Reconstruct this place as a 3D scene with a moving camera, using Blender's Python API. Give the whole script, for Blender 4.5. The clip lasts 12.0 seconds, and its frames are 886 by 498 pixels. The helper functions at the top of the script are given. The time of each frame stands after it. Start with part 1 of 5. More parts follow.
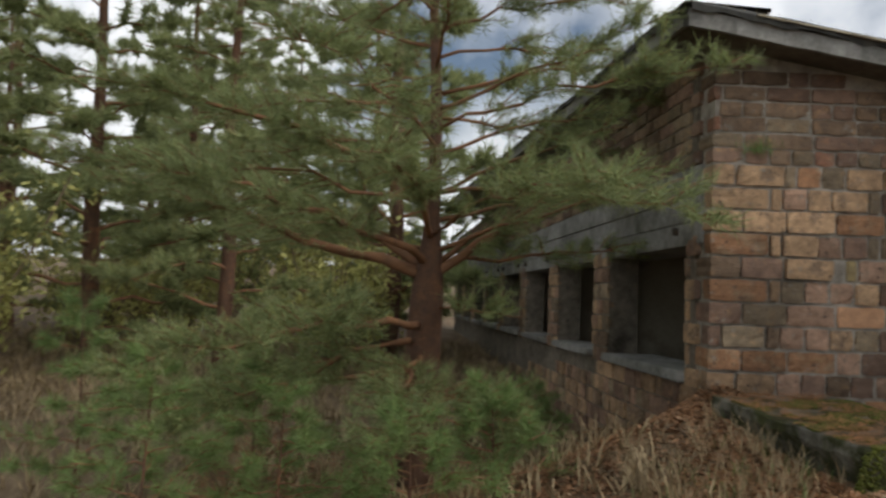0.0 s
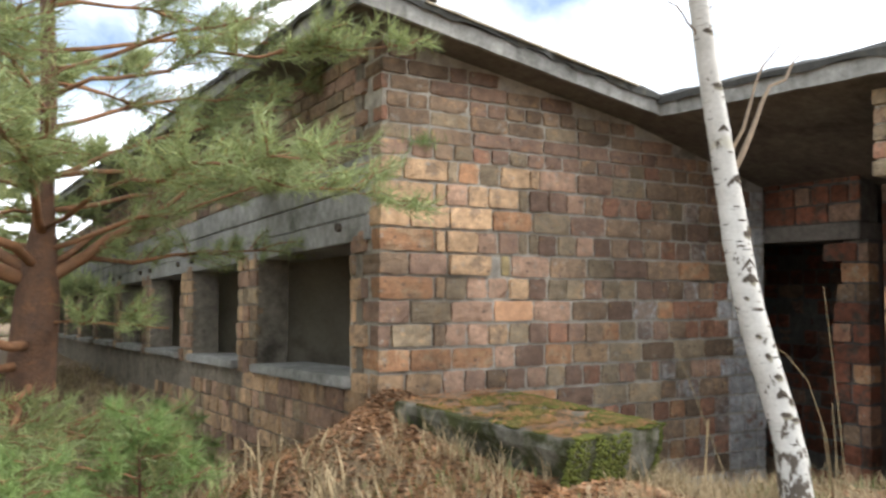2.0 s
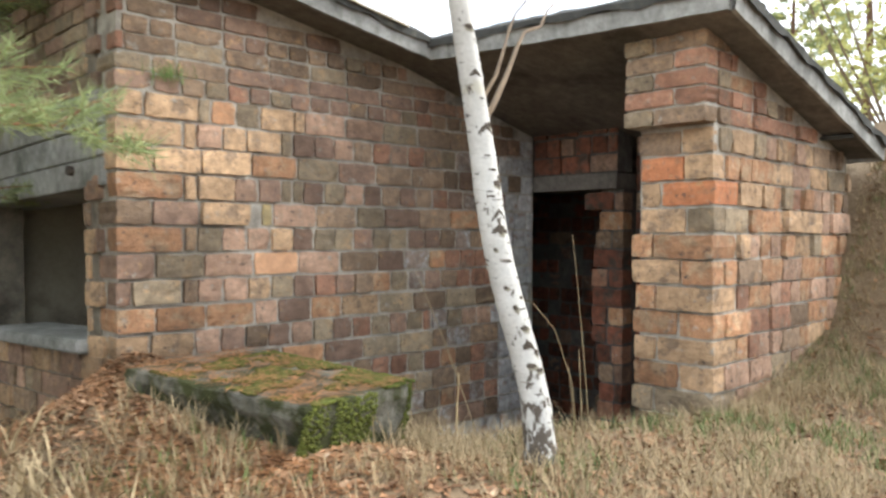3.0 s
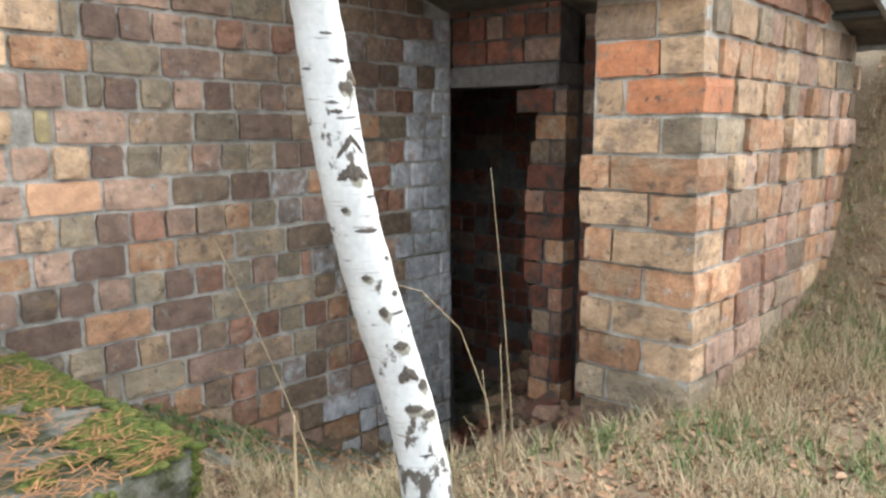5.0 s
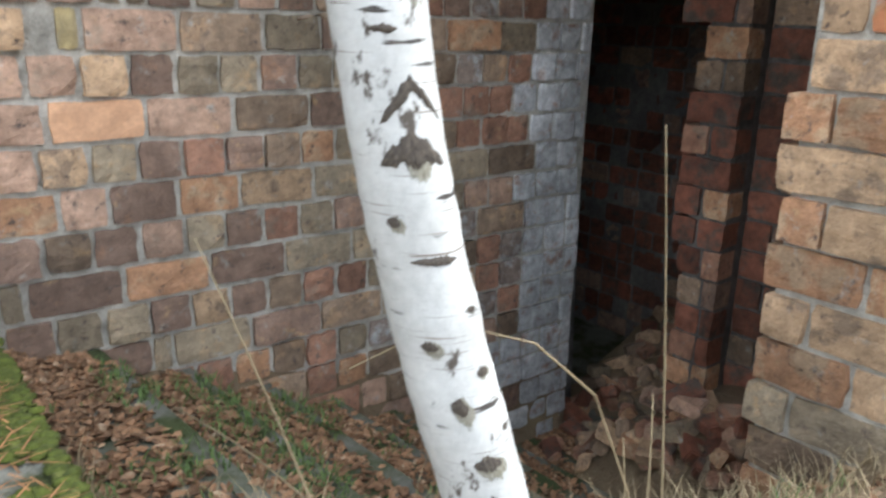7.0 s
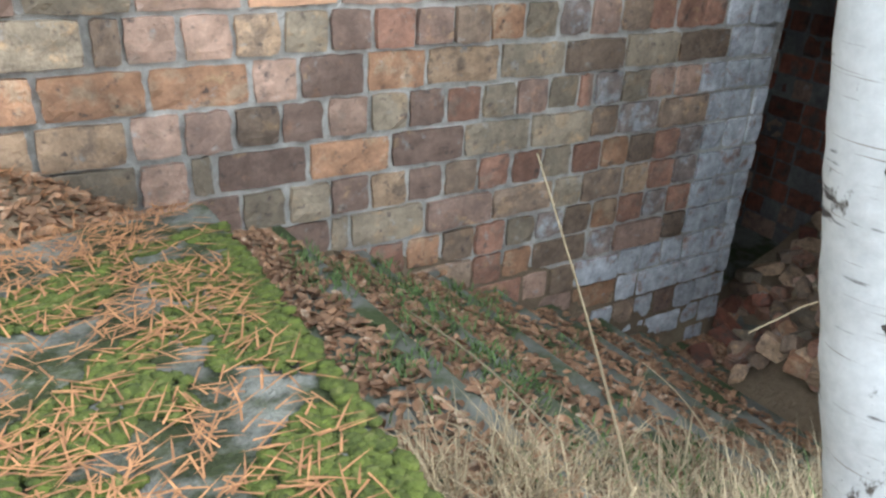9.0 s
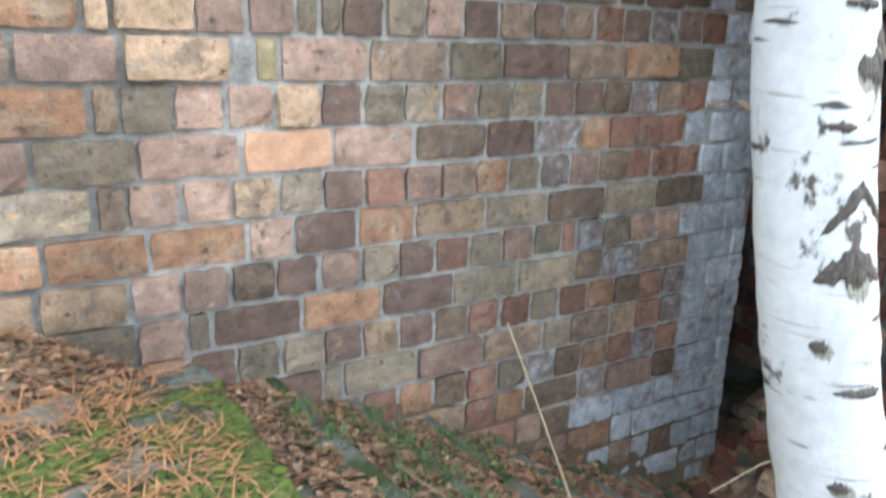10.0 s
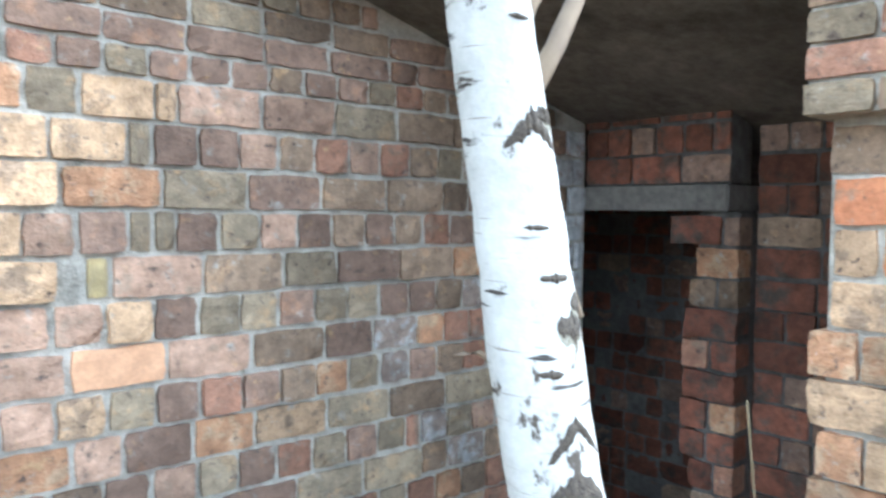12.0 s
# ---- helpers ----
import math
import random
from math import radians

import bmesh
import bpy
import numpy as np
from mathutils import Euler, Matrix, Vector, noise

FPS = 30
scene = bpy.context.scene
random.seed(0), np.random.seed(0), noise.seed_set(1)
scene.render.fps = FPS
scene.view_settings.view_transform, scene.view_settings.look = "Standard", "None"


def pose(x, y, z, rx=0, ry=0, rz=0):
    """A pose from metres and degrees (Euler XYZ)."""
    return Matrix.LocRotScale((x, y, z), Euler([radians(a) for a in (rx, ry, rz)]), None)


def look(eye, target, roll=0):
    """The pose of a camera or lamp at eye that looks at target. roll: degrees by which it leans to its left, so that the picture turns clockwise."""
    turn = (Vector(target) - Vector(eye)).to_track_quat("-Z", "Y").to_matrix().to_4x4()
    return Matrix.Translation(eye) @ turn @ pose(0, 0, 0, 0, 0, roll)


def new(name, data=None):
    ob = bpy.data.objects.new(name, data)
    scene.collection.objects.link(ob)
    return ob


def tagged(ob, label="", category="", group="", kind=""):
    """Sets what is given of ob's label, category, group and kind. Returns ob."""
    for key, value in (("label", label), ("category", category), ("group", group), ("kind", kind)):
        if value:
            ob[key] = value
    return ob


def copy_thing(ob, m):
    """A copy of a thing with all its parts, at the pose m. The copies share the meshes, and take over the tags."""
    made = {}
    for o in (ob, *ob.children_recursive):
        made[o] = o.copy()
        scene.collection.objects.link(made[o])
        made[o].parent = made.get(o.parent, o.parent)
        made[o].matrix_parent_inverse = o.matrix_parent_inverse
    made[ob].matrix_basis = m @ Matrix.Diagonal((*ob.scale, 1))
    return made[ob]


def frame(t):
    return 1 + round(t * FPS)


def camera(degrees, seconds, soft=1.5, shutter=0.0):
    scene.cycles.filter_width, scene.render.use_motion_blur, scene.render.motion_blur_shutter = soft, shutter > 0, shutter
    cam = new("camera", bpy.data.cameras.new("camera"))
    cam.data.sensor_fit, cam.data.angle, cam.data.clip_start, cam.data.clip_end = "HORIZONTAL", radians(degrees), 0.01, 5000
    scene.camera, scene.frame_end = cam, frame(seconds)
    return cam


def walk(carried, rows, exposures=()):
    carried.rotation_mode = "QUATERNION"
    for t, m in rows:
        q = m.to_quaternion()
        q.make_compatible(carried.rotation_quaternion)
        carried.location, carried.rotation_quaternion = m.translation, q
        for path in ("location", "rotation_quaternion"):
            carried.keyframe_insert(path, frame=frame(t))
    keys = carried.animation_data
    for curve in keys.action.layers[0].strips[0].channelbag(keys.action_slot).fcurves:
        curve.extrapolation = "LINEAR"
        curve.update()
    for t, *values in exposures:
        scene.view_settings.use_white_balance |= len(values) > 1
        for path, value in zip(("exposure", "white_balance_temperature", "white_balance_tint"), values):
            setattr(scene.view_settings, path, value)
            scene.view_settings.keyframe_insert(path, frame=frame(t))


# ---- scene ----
cam = camera(60.0, 12.0, soft=2.5, shutter=0.3)
PATH = [
    (0, (0.164, 0.427, 1.016), (0.182, 2.426, 1.07), 2.2),
    (0.5, (0.162, 0.647, 0.986), (0.464, 2.623, 1.058), 1.2),
    (1, (0.155, 0.911, 1.017), (0.688, 2.837, 1.09), 1.5),
    (1.5, (0.025, 0.994, 1.006), (0.757, 2.853, 1.103), 0.0),
    (2, (0.042, 1.05, 0.956), (1.0, 2.802, 1.059), 0.6),
    (2.2, (0.118, 1.028, 0.949), (1.145, 2.742, 1.04), 0.1),
    (2.5, (0.124, 1.063, 0.972), (1.332, 2.657, 1.02), -0.2),
    (3, (0.374, 1.12, 0.985), (1.746, 2.575, 0.95), 0.2),
    (3.2, (0.496, 1.216, 1.032), (1.893, 2.644, 0.945), -0.3),
    (3.5, (0.656, 1.271, 1.032), (2.052, 2.698, 0.901), -0.9),
    (3.7, (0.756, 1.362, 1.035), (2.207, 2.733, 0.917), -0.4),
    (5.3, (1.653, 2.03, 1.139), (3.121, 3.314, 0.696), 0.2),
    (5.5, (1.74, 2.109, 1.153), (3.182, 3.388, 0.62), -0.7),
    (6, (2.058, 2.273, 1.157), (3.314, 3.771, 0.734), 0.5),
    (6.5, (2.208, 2.379, 1.165), (3.388, 3.913, 0.659), -0.2),
    (7, (2.11, 2.484, 1.146), (3.311, 3.981, 0.583), 1.5),
    (7.5, (2.06, 2.617, 1.1), (3.125, 4.136, 0.352), 2.3),
    (7.7, (2.072, 2.681, 1.082), (3.062, 4.23, 0.293), 2.6),
    (9.3, (1.915, 2.845, 1.158), (2.869, 4.364, 0.274), 3.6),
    (9.5, (1.918, 2.833, 1.164), (2.885, 4.394, 0.371), 3.4),
    (9.6, (1.923, 2.815, 1.155), (2.891, 4.399, 0.409), 2.8),
    (10, (1.919, 2.782, 1.214), (2.936, 4.412, 0.658), 1.9),
    (10.5, (1.915, 2.745, 1.261), (3.011, 4.38, 0.907), 1.3),
    (11, (1.945, 2.692, 1.285), (3.241, 4.199, 1.064), 1.1),
    (11.5, (1.968, 2.647, 1.301), (3.411, 4.023, 1.152), 1.2),
    (12, (1.939, 2.643, 1.315), (3.271, 4.131, 1.221), 0.5),
]
EXPOSURES = [(0.0, -0.42, 6600, 10), (0.5, 0.25, 6600, 10), (1.5, 0.95, 6500, 10), (2.5, 1.25, 6400, 9), (3.5, 1.35, 6300, 8), (5.5, 1.6, 5850, 7), (6.5, 1.5, 5800, 7), (7.5, 1.2, 5800, 7), (9.5, 1.78, 5400, 5), (10.5, 1.8, 5300, 5), (11.0, 1.8, 5250, 4), (12.0, 2.05, 5100, 2)]
walk(cam, [(t, look(eye, target, roll)) for t, eye, target, roll in PATH], EXPOSURES)

# ---- light: a bright, thinly overcast sky with a soft sun ----
SUN_EL, SUN_AZ = 38.0, 114.0
world = bpy.data.worlds.new("overcast_sky")
scene.world = world
world.use_nodes = True
wn, wl = world.node_tree.nodes, world.node_tree.links
sky = wn.new("ShaderNodeTexSky")
sky.sky_type, sky.sun_disc = "NISHITA", False
sky.sun_elevation, sky.sun_rotation = radians(SUN_EL), radians(SUN_AZ)
sky.dust_density = 3.0
coords = wn.new("ShaderNodeTexCoord")
cloud = wn.new("ShaderNodeTexNoise")
cloud.inputs["Scale"].default_value, cloud.inputs["Detail"].default_value = 2.6, 7.0
wl.new(coords.outputs["Generated"], cloud.inputs["Vector"])
ramp = wn.new("ShaderNodeValToRGB")
ramp.color_ramp.elements[0].position, ramp.color_ramp.elements[1].position = 0.38, 0.54
wl.new(cloud.outputs["Fac"], ramp.inputs["Fac"])
veil = wn.new("ShaderNodeMix")
veil.data_type = "RGBA"
veil.inputs["B"].default_value = (11.5, 11.9, 12.4, 1)
wl.new(ramp.outputs["Color"], veil.inputs["Factor"])
wl.new(sky.outputs["Color"], veil.inputs["A"])
wn["Background"].inputs["Strength"].default_value = 0.12
wl.new(veil.outputs["Result"], wn["Background"].inputs["Color"])
sun = new("sun", bpy.data.lights.new("sun", "SUN"))
sun.data.energy, sun.data.angle, sun.data.color = 2.1, radians(20), (1.0, 0.95, 0.88)
az, el = radians(SUN_AZ), radians(SUN_EL)
sun.matrix_world = look((math.sin(az) * math.cos(el) * 30, math.cos(az) * math.cos(el) * 30, math.sin(el) * 30), (0, 0, 0))


# ---- materials ----
def surface(name, ca, cb, scale=6.0, fine=60.0, rough=0.9, bump=0.4, dist=0.004, cc=None, cc_scale=2.0, cc_low=0.55, cc_high=0.7, varied=0.0, spec=0.3, smear=None, grime=0.0):
    """A rough surface: two colours mixed by noise, a third in patches, grain as relief. varied: how far each piece differs in tone."""
    m = bpy.data.materials.new(name)
    m.use_nodes = True
    n, l = m.node_tree.nodes, m.node_tree.links
    b = n["Principled BSDF"]
    b.inputs["Roughness"].default_value = rough
    b.inputs["Specular IOR Level"].default_value = spec
    tc = n.new("ShaderNodeTexCoord")
    info, isl = n.new("ShaderNodeObjectInfo"), n.new("ShaderNodeNewGeometry")
    add = n.new("ShaderNodeMath")
    add.operation = "ADD"
    l.new(info.outputs["Random"], add.inputs[0])
    l.new(isl.outputs["Random Per Island"], add.inputs[1])
    fr = n.new("ShaderNodeMath")
    fr.operation = "FRACT"
    l.new(add.outputs[0], fr.inputs[0])
    off = n.new("ShaderNodeVectorMath")
    off.operation = "MULTIPLY_ADD"
    comb = n.new("ShaderNodeCombineXYZ")
    for k in range(3):
        l.new(fr.outputs[0], comb.inputs[k])
    off.inputs[1].default_value = (37.0, 53.0, 29.0)
    l.new(comb.outputs[0], off.inputs[0])
    l.new(tc.outputs["Object"], off.inputs[2])

    def noise_tex(sc, detail=5.0):
        t = n.new("ShaderNodeTexNoise")
        t.inputs["Scale"].default_value, t.inputs["Detail"].default_value = sc, detail
        t.inputs["Roughness"].default_value = 0.65
        l.new(off.outputs[0], t.inputs["Vector"])
        return t

    def mix(fac, a, bb, low=None, high=None):
        x = n.new("ShaderNodeMix")
        x.data_type = "RGBA"
        if low is not None:
            r = n.new("ShaderNodeMapRange")
            r.inputs["From Min"].default_value, r.inputs["From Max"].default_value = low, high
            l.new(fac, r.inputs["Value"])
            fac = r.outputs["Result"]
        if hasattr(fac, "links"):
            l.new(fac, x.inputs["Factor"])
        else:
            x.inputs["Factor"].default_value = fac
        for sock, v in (("A", a), ("B", bb)):
            if isinstance(v, tuple):
                x.inputs[sock].default_value = (*v, 1)
            else:
                l.new(v, x.inputs[sock])
        return x.outputs["Result"]

    big, small = noise_tex(scale), noise_tex(fine, 3.0)
    col = mix(big.outputs["Fac"], ca, cb, 0.32, 0.68)
    if cc:
        col = mix(noise_tex(cc_scale, 6.0).outputs["Fac"], col, cc, cc_low, cc_high)
    if smear:
        col = mix(noise_tex(15.0, 7.0).outputs["Fac"], col, smear, 0.60, 0.72)
        col = mix(noise_tex(27.0, 5.0).outputs["Fac"], col, (0.13, 0.095, 0.075), 0.58, 0.70)
        col = mix(noise_tex(13.0, 6.0).outputs["Fac"], col, (0.50, 0.32, 0.17), 0.60, 0.72)
    hsv = n.new("ShaderNodeHueSaturation")
    l.new(col, hsv.inputs["Color"])
    mr = n.new("ShaderNodeMapRange")
    mr.inputs["To Min"].default_value, mr.inputs["To Max"].default_value = 0.78, 1.2
    l.new(small.outputs["Fac"], mr.inputs["Value"])
    val = n.new("ShaderNodeMath")
    val.operation = "MULTIPLY"
    l.new(mr.outputs["Result"], val.inputs[0])
    vr = n.new("ShaderNodeMapRange")
    vr.inputs["To Min"].default_value, vr.inputs["To Max"].default_value = 1 - varied, 1 + varied
    l.new(fr.outputs[0], vr.inputs["Value"])
    l.new(vr.outputs["Result"], val.inputs[1])
    tone = val
    if grime:
        for sc, low in ((1.7, 1 - grime), (16.0, 1 - 0.9 * grime)):
            t = n.new("ShaderNodeTexNoise")
            t.inputs["Scale"].default_value, t.inputs["Detail"].default_value, t.inputs["Roughness"].default_value = sc, 7.0, 0.7
            l.new(isl.outputs["Position"], t.inputs["Vector"])
            r = n.new("ShaderNodeMapRange")
            r.inputs["From Min"].default_value, r.inputs["From Max"].default_value = 0.36, 0.62
            r.inputs["To Min"].default_value, r.inputs["To Max"].default_value = low, 1.12
            l.new(t.outputs["Fac"], r.inputs["Value"])
            both = n.new("ShaderNodeMath")
            both.operation = "MULTIPLY"
            l.new(tone.outputs[0], both.inputs[0])
            l.new(r.outputs["Result"], both.inputs[1])
            tone = both
    l.new(tone.outputs[0], hsv.inputs["Value"])
    l.new(hsv.outputs["Color"], b.inputs["Base Color"])
    bp = n.new("ShaderNodeBump")
    bp.inputs["Strength"].default_value, bp.inputs["Distance"].default_value = bump, dist
    hs = n.new("ShaderNodeMath")
    hs.operation = "ADD"
    l.new(big.outputs["Fac"], hs.inputs[0])
    l.new(small.outputs["Fac"], hs.inputs[1])
    l.new(hs.outputs[0], bp.inputs["Height"])
    l.new(bp.outputs["Normal"], b.inputs["Normal"])
    return m


SMEAR = (0.40, 0.365, 0.315)
M_MORTAR = surface("mortar", (0.48, 0.44, 0.375), (0.39, 0.35, 0.29), 12, 90, 0.95, 0.9, 0.008, cc=(0.218, 0.198, 0.166), cc_scale=3.0, cc_low=0.54, cc_high=0.68, grime=0.24)
M_OLDJOINT = surface("old_brown_mortar", (0.27, 0.235, 0.185), (0.18, 0.155, 0.12), 12, 90, 0.95, 0.9, 0.008, cc=(0.10, 0.085, 0.066), cc_scale=4, grime=0.3)
# mortar and red brick darkened in colour for shade under the roof
M_SHADED = surface("shaded_mortar", (0.15, 0.14, 0.125), (0.09, 0.083, 0.075), 12, 90, 0.95, 0.9, 0.008, cc=(0.05, 0.047, 0.042), cc_scale=4, grime=0.3)
M_SHADERED = surface("brick_shaded_red", (0.25, 0.095, 0.055), (0.17, 0.07, 0.045), 20, 80, 0.8, 0.7, 0.006, cc=(0.10, 0.075, 0.058), cc_scale=7, cc_low=0.5, cc_high=0.62, varied=0.35, grime=0.34)
M_TAN = surface("brick_tan", (0.56, 0.375, 0.225), (0.46, 0.30, 0.175), 22, 80, 0.9, 0.8, 0.008, cc=(0.297, 0.206, 0.135), cc_scale=9, cc_low=0.54, cc_high=0.62, varied=0.25, smear=SMEAR, grime=0.34)
M_ORANGE = surface("brick_orange", (0.478, 0.256, 0.136), (0.389, 0.212, 0.118), 22, 80, 0.9, 0.8, 0.008, cc=(0.457, 0.307, 0.187), cc_scale=10, cc_low=0.5, cc_high=0.6, varied=0.22, smear=SMEAR, grime=0.34)
M_YELLOW = surface("brick_yellow", (0.43, 0.33, 0.16), (0.33, 0.26, 0.14), 18, 80, 0.9, 0.6, 0.006, cc=(0.30, 0.25, 0.16), cc_scale=10, cc_low=0.54, cc_high=0.64, varied=0.1, grime=0.2)
M_BRIGHT = surface("brick_bright", (0.60, 0.345, 0.20), (0.53, 0.295, 0.165), 10, 70, 0.9, 0.4, 0.004, varied=0.05, grime=0.10)
M_BROWN = surface("brick_brown", (0.308, 0.212, 0.138), (0.253, 0.176, 0.118), 22, 80, 0.9, 0.8, 0.008, cc=(0.386, 0.248, 0.148), cc_scale=9, cc_low=0.58, cc_high=0.64, varied=0.35, smear=SMEAR, grime=0.34)
M_PURPLE = surface("brick_purple", (0.289, 0.184, 0.130), (0.249, 0.163, 0.117), 20, 80, 0.85, 0.7, 0.006, cc=(0.357, 0.207, 0.130), cc_scale=9, cc_low=0.58, cc_high=0.66, varied=0.28, smear=SMEAR, grime=0.34)
M_OLIVE = surface("brick_olive", (0.330, 0.255, 0.168), (0.294, 0.226, 0.150), 22, 80, 0.9, 0.8, 0.008, cc=(0.364, 0.258, 0.155), cc_scale=10, cc_low=0.56, cc_high=0.63, varied=0.28, smear=SMEAR, grime=0.34)
M_RED = surface("brick_red", (0.366, 0.187, 0.117), (0.321, 0.173, 0.114), 22, 80, 0.9, 0.8, 0.008, cc=(0.287, 0.191, 0.133), cc_scale=9, cc_low=0.54, cc_high=0.64, varied=0.28, smear=SMEAR, grime=0.34)
M_VIVID = surface("brick_vivid", (0.56, 0.235, 0.11), (0.47, 0.185, 0.09), 18, 80, 0.9, 0.6, 0.006, cc=(0.36, 0.20, 0.12), cc_scale=11, cc_low=0.56, cc_high=0.66, varied=0.1, smear=SMEAR, grime=0.2)
M_WASH = surface("brick_whitewashed", (0.60, 0.59, 0.575), (0.46, 0.445, 0.43), 18, 70, 0.95, 0.8, 0.008, cc=(0.371, 0.234, 0.170), cc_scale=12, cc_low=0.54, cc_high=0.68, varied=0.16, grime=0.36)
M_STAINED = surface("brick_lime_stained", (0.33, 0.25, 0.20), (0.25, 0.185, 0.145), 18, 70, 0.95, 0.8, 0.008, cc=(0.46, 0.44, 0.41), cc_scale=14, cc_low=0.50, cc_high=0.62, varied=0.2, grime=0.36)
M_PINK = surface("brick_pink", (0.467, 0.303, 0.212), (0.393, 0.246, 0.166), 22, 80, 0.9, 0.8, 0.008, cc=(0.342, 0.241, 0.171), cc_scale=10, cc_low=0.56, cc_high=0.64, varied=0.25, smear=SMEAR, grime=0.34)
M_CONCRETE = surface("concrete", (0.36, 0.355, 0.33), (0.25, 0.245, 0.225), 3, 50, 0.92, 0.5, 0.006, cc=(0.14, 0.14, 0.12), cc_scale=2.2, grime=0.3)
# stained concrete, its base darkened to paint soffit and passage shade
M_DARKCON = surface("concrete_shaded", (0.20, 0.18, 0.155), (0.135, 0.12, 0.105), 2.5, 45, 0.95, 0.5, 0.006, cc=(0.075, 0.07, 0.062), cc_scale=1.7, grime=0.25)
M_SLAB = surface("mossy_concrete", (0.21, 0.20, 0.165), (0.11, 0.105, 0.08), 7, 60, 0.95, 0.9, 0.012, cc=(0.045, 0.05, 0.016), cc_scale=6, cc_low=0.42, cc_high=0.54, grime=0.35)
M_STEP = surface("damp_concrete", (0.185, 0.175, 0.145), (0.115, 0.108, 0.085), 5, 60, 0.9, 0.7, 0.006, cc=(0.055, 0.066, 0.024), cc_scale=4, cc_low=0.44, cc_high=0.58)
M_PLASTER = surface("old_plaster", (0.42, 0.37, 0.27), (0.33, 0.29, 0.21), 3, 40, 0.95, 0.3, 0.004, cc=(0.16, 0.14, 0.11), cc_scale=1.5)
M_FELT = surface("roofing_felt", (0.075, 0.075, 0.068), (0.045, 0.045, 0.042), 8, 60, 0.85, 0.5, 0.004, cc=(0.13, 0.125, 0.10), cc_scale=4)
M_GROUND = surface("forest_soil", (0.135, 0.092, 0.055), (0.20, 0.145, 0.088), 1.6, 38, 1.0, 0.9, 0.02, cc=(0.24, 0.185, 0.11), cc_scale=0.55)
M_PINEBARK = surface("pine_bark", (0.16, 0.085, 0.05), (0.095, 0.058, 0.042), 14, 60, 0.95, 1.0, 0.012, cc=(0.26, 0.125, 0.06), cc_scale=5)
M_LIMB = surface("pine_limb_bark", (0.30, 0.15, 0.075), (0.18, 0.10, 0.06), 12, 60, 0.9, 0.6, 0.006)
def leafy(m, share=0.4):
    """Lets light through thin leaves and needles."""
    n, l = m.node_tree.nodes, m.node_tree.links
    b, out = n["Principled BSDF"], n["Material Output"]
    t = n.new("ShaderNodeBsdfTranslucent")
    l.new(b.inputs["Base Color"].links[0].from_socket, t.inputs["Color"])
    x = n.new("ShaderNodeMixShader")
    x.inputs["Fac"].default_value = share
    l.new(b.outputs[0], x.inputs[1])
    l.new(t.outputs[0], x.inputs[2])
    l.new(x.outputs[0], out.inputs["Surface"])
    return m


M_NEEDLE = surface("pine_needles", (0.30, 0.345, 0.145), (0.22, 0.28, 0.125), 1.5, 9, 0.55, 0.0, 0.001, cc=(0.40, 0.38, 0.13), cc_scale=1.1, varied=0.35, spec=0.5)
M_NEEDLE_FAR = surface("far_pine_needles", (0.34, 0.38, 0.17), (0.26, 0.31, 0.145), 0.8, 6, 0.6, 0.0, 0.001, cc=(0.42, 0.38, 0.17), cc_scale=0.5, varied=0.3)
M_YOUNG = surface("young_pine_needles", (0.26, 0.36, 0.12), (0.19, 0.28, 0.10), 1.5, 9, 0.55, 0.0, 0.001, varied=0.3, spec=0.5)
M_YELLOWLEAF = surface("birch_leaves", (0.50, 0.47, 0.17), (0.38, 0.40, 0.14), 2, 9, 0.6, 0.0, 0.001, varied=0.3)
for m in (M_NEEDLE, M_NEEDLE_FAR, M_YOUNG, M_YELLOWLEAF):
    leafy(m)
M_DRYLEAF = surface("dry_leaves", (0.30, 0.165, 0.085), (0.18, 0.10, 0.055), 20, 80, 0.8, 0.3, 0.002, cc=(0.44, 0.33, 0.22), cc_scale=14, varied=0.45)
M_NEEDLEFALL = surface("fallen_needles", (0.36, 0.17, 0.068), (0.23, 0.11, 0.05), 12, 60, 0.7, 0.0, 0.001, varied=0.35)
M_STRAW = surface("dry_grass", (0.38, 0.29, 0.165), (0.27, 0.205, 0.12), 6, 40, 0.8, 0.0, 0.001, varied=0.35)
M_GRASS = surface("green_grass", (0.12, 0.17, 0.045), (0.085, 0.125, 0.04), 6, 40, 0.7, 0.0, 0.001, varied=0.35)
M_MOSS = surface("moss", (0.12, 0.14, 0.022), (0.045, 0.054, 0.013), 14, 160, 1.0, 1.0, 0.008, cc=(0.17, 0.165, 0.05), cc_scale=12)
M_TWIG = surface("dead_twig", (0.24, 0.18, 0.12), (0.15, 0.11, 0.08), 20, 80, 0.9, 0.3, 0.002)


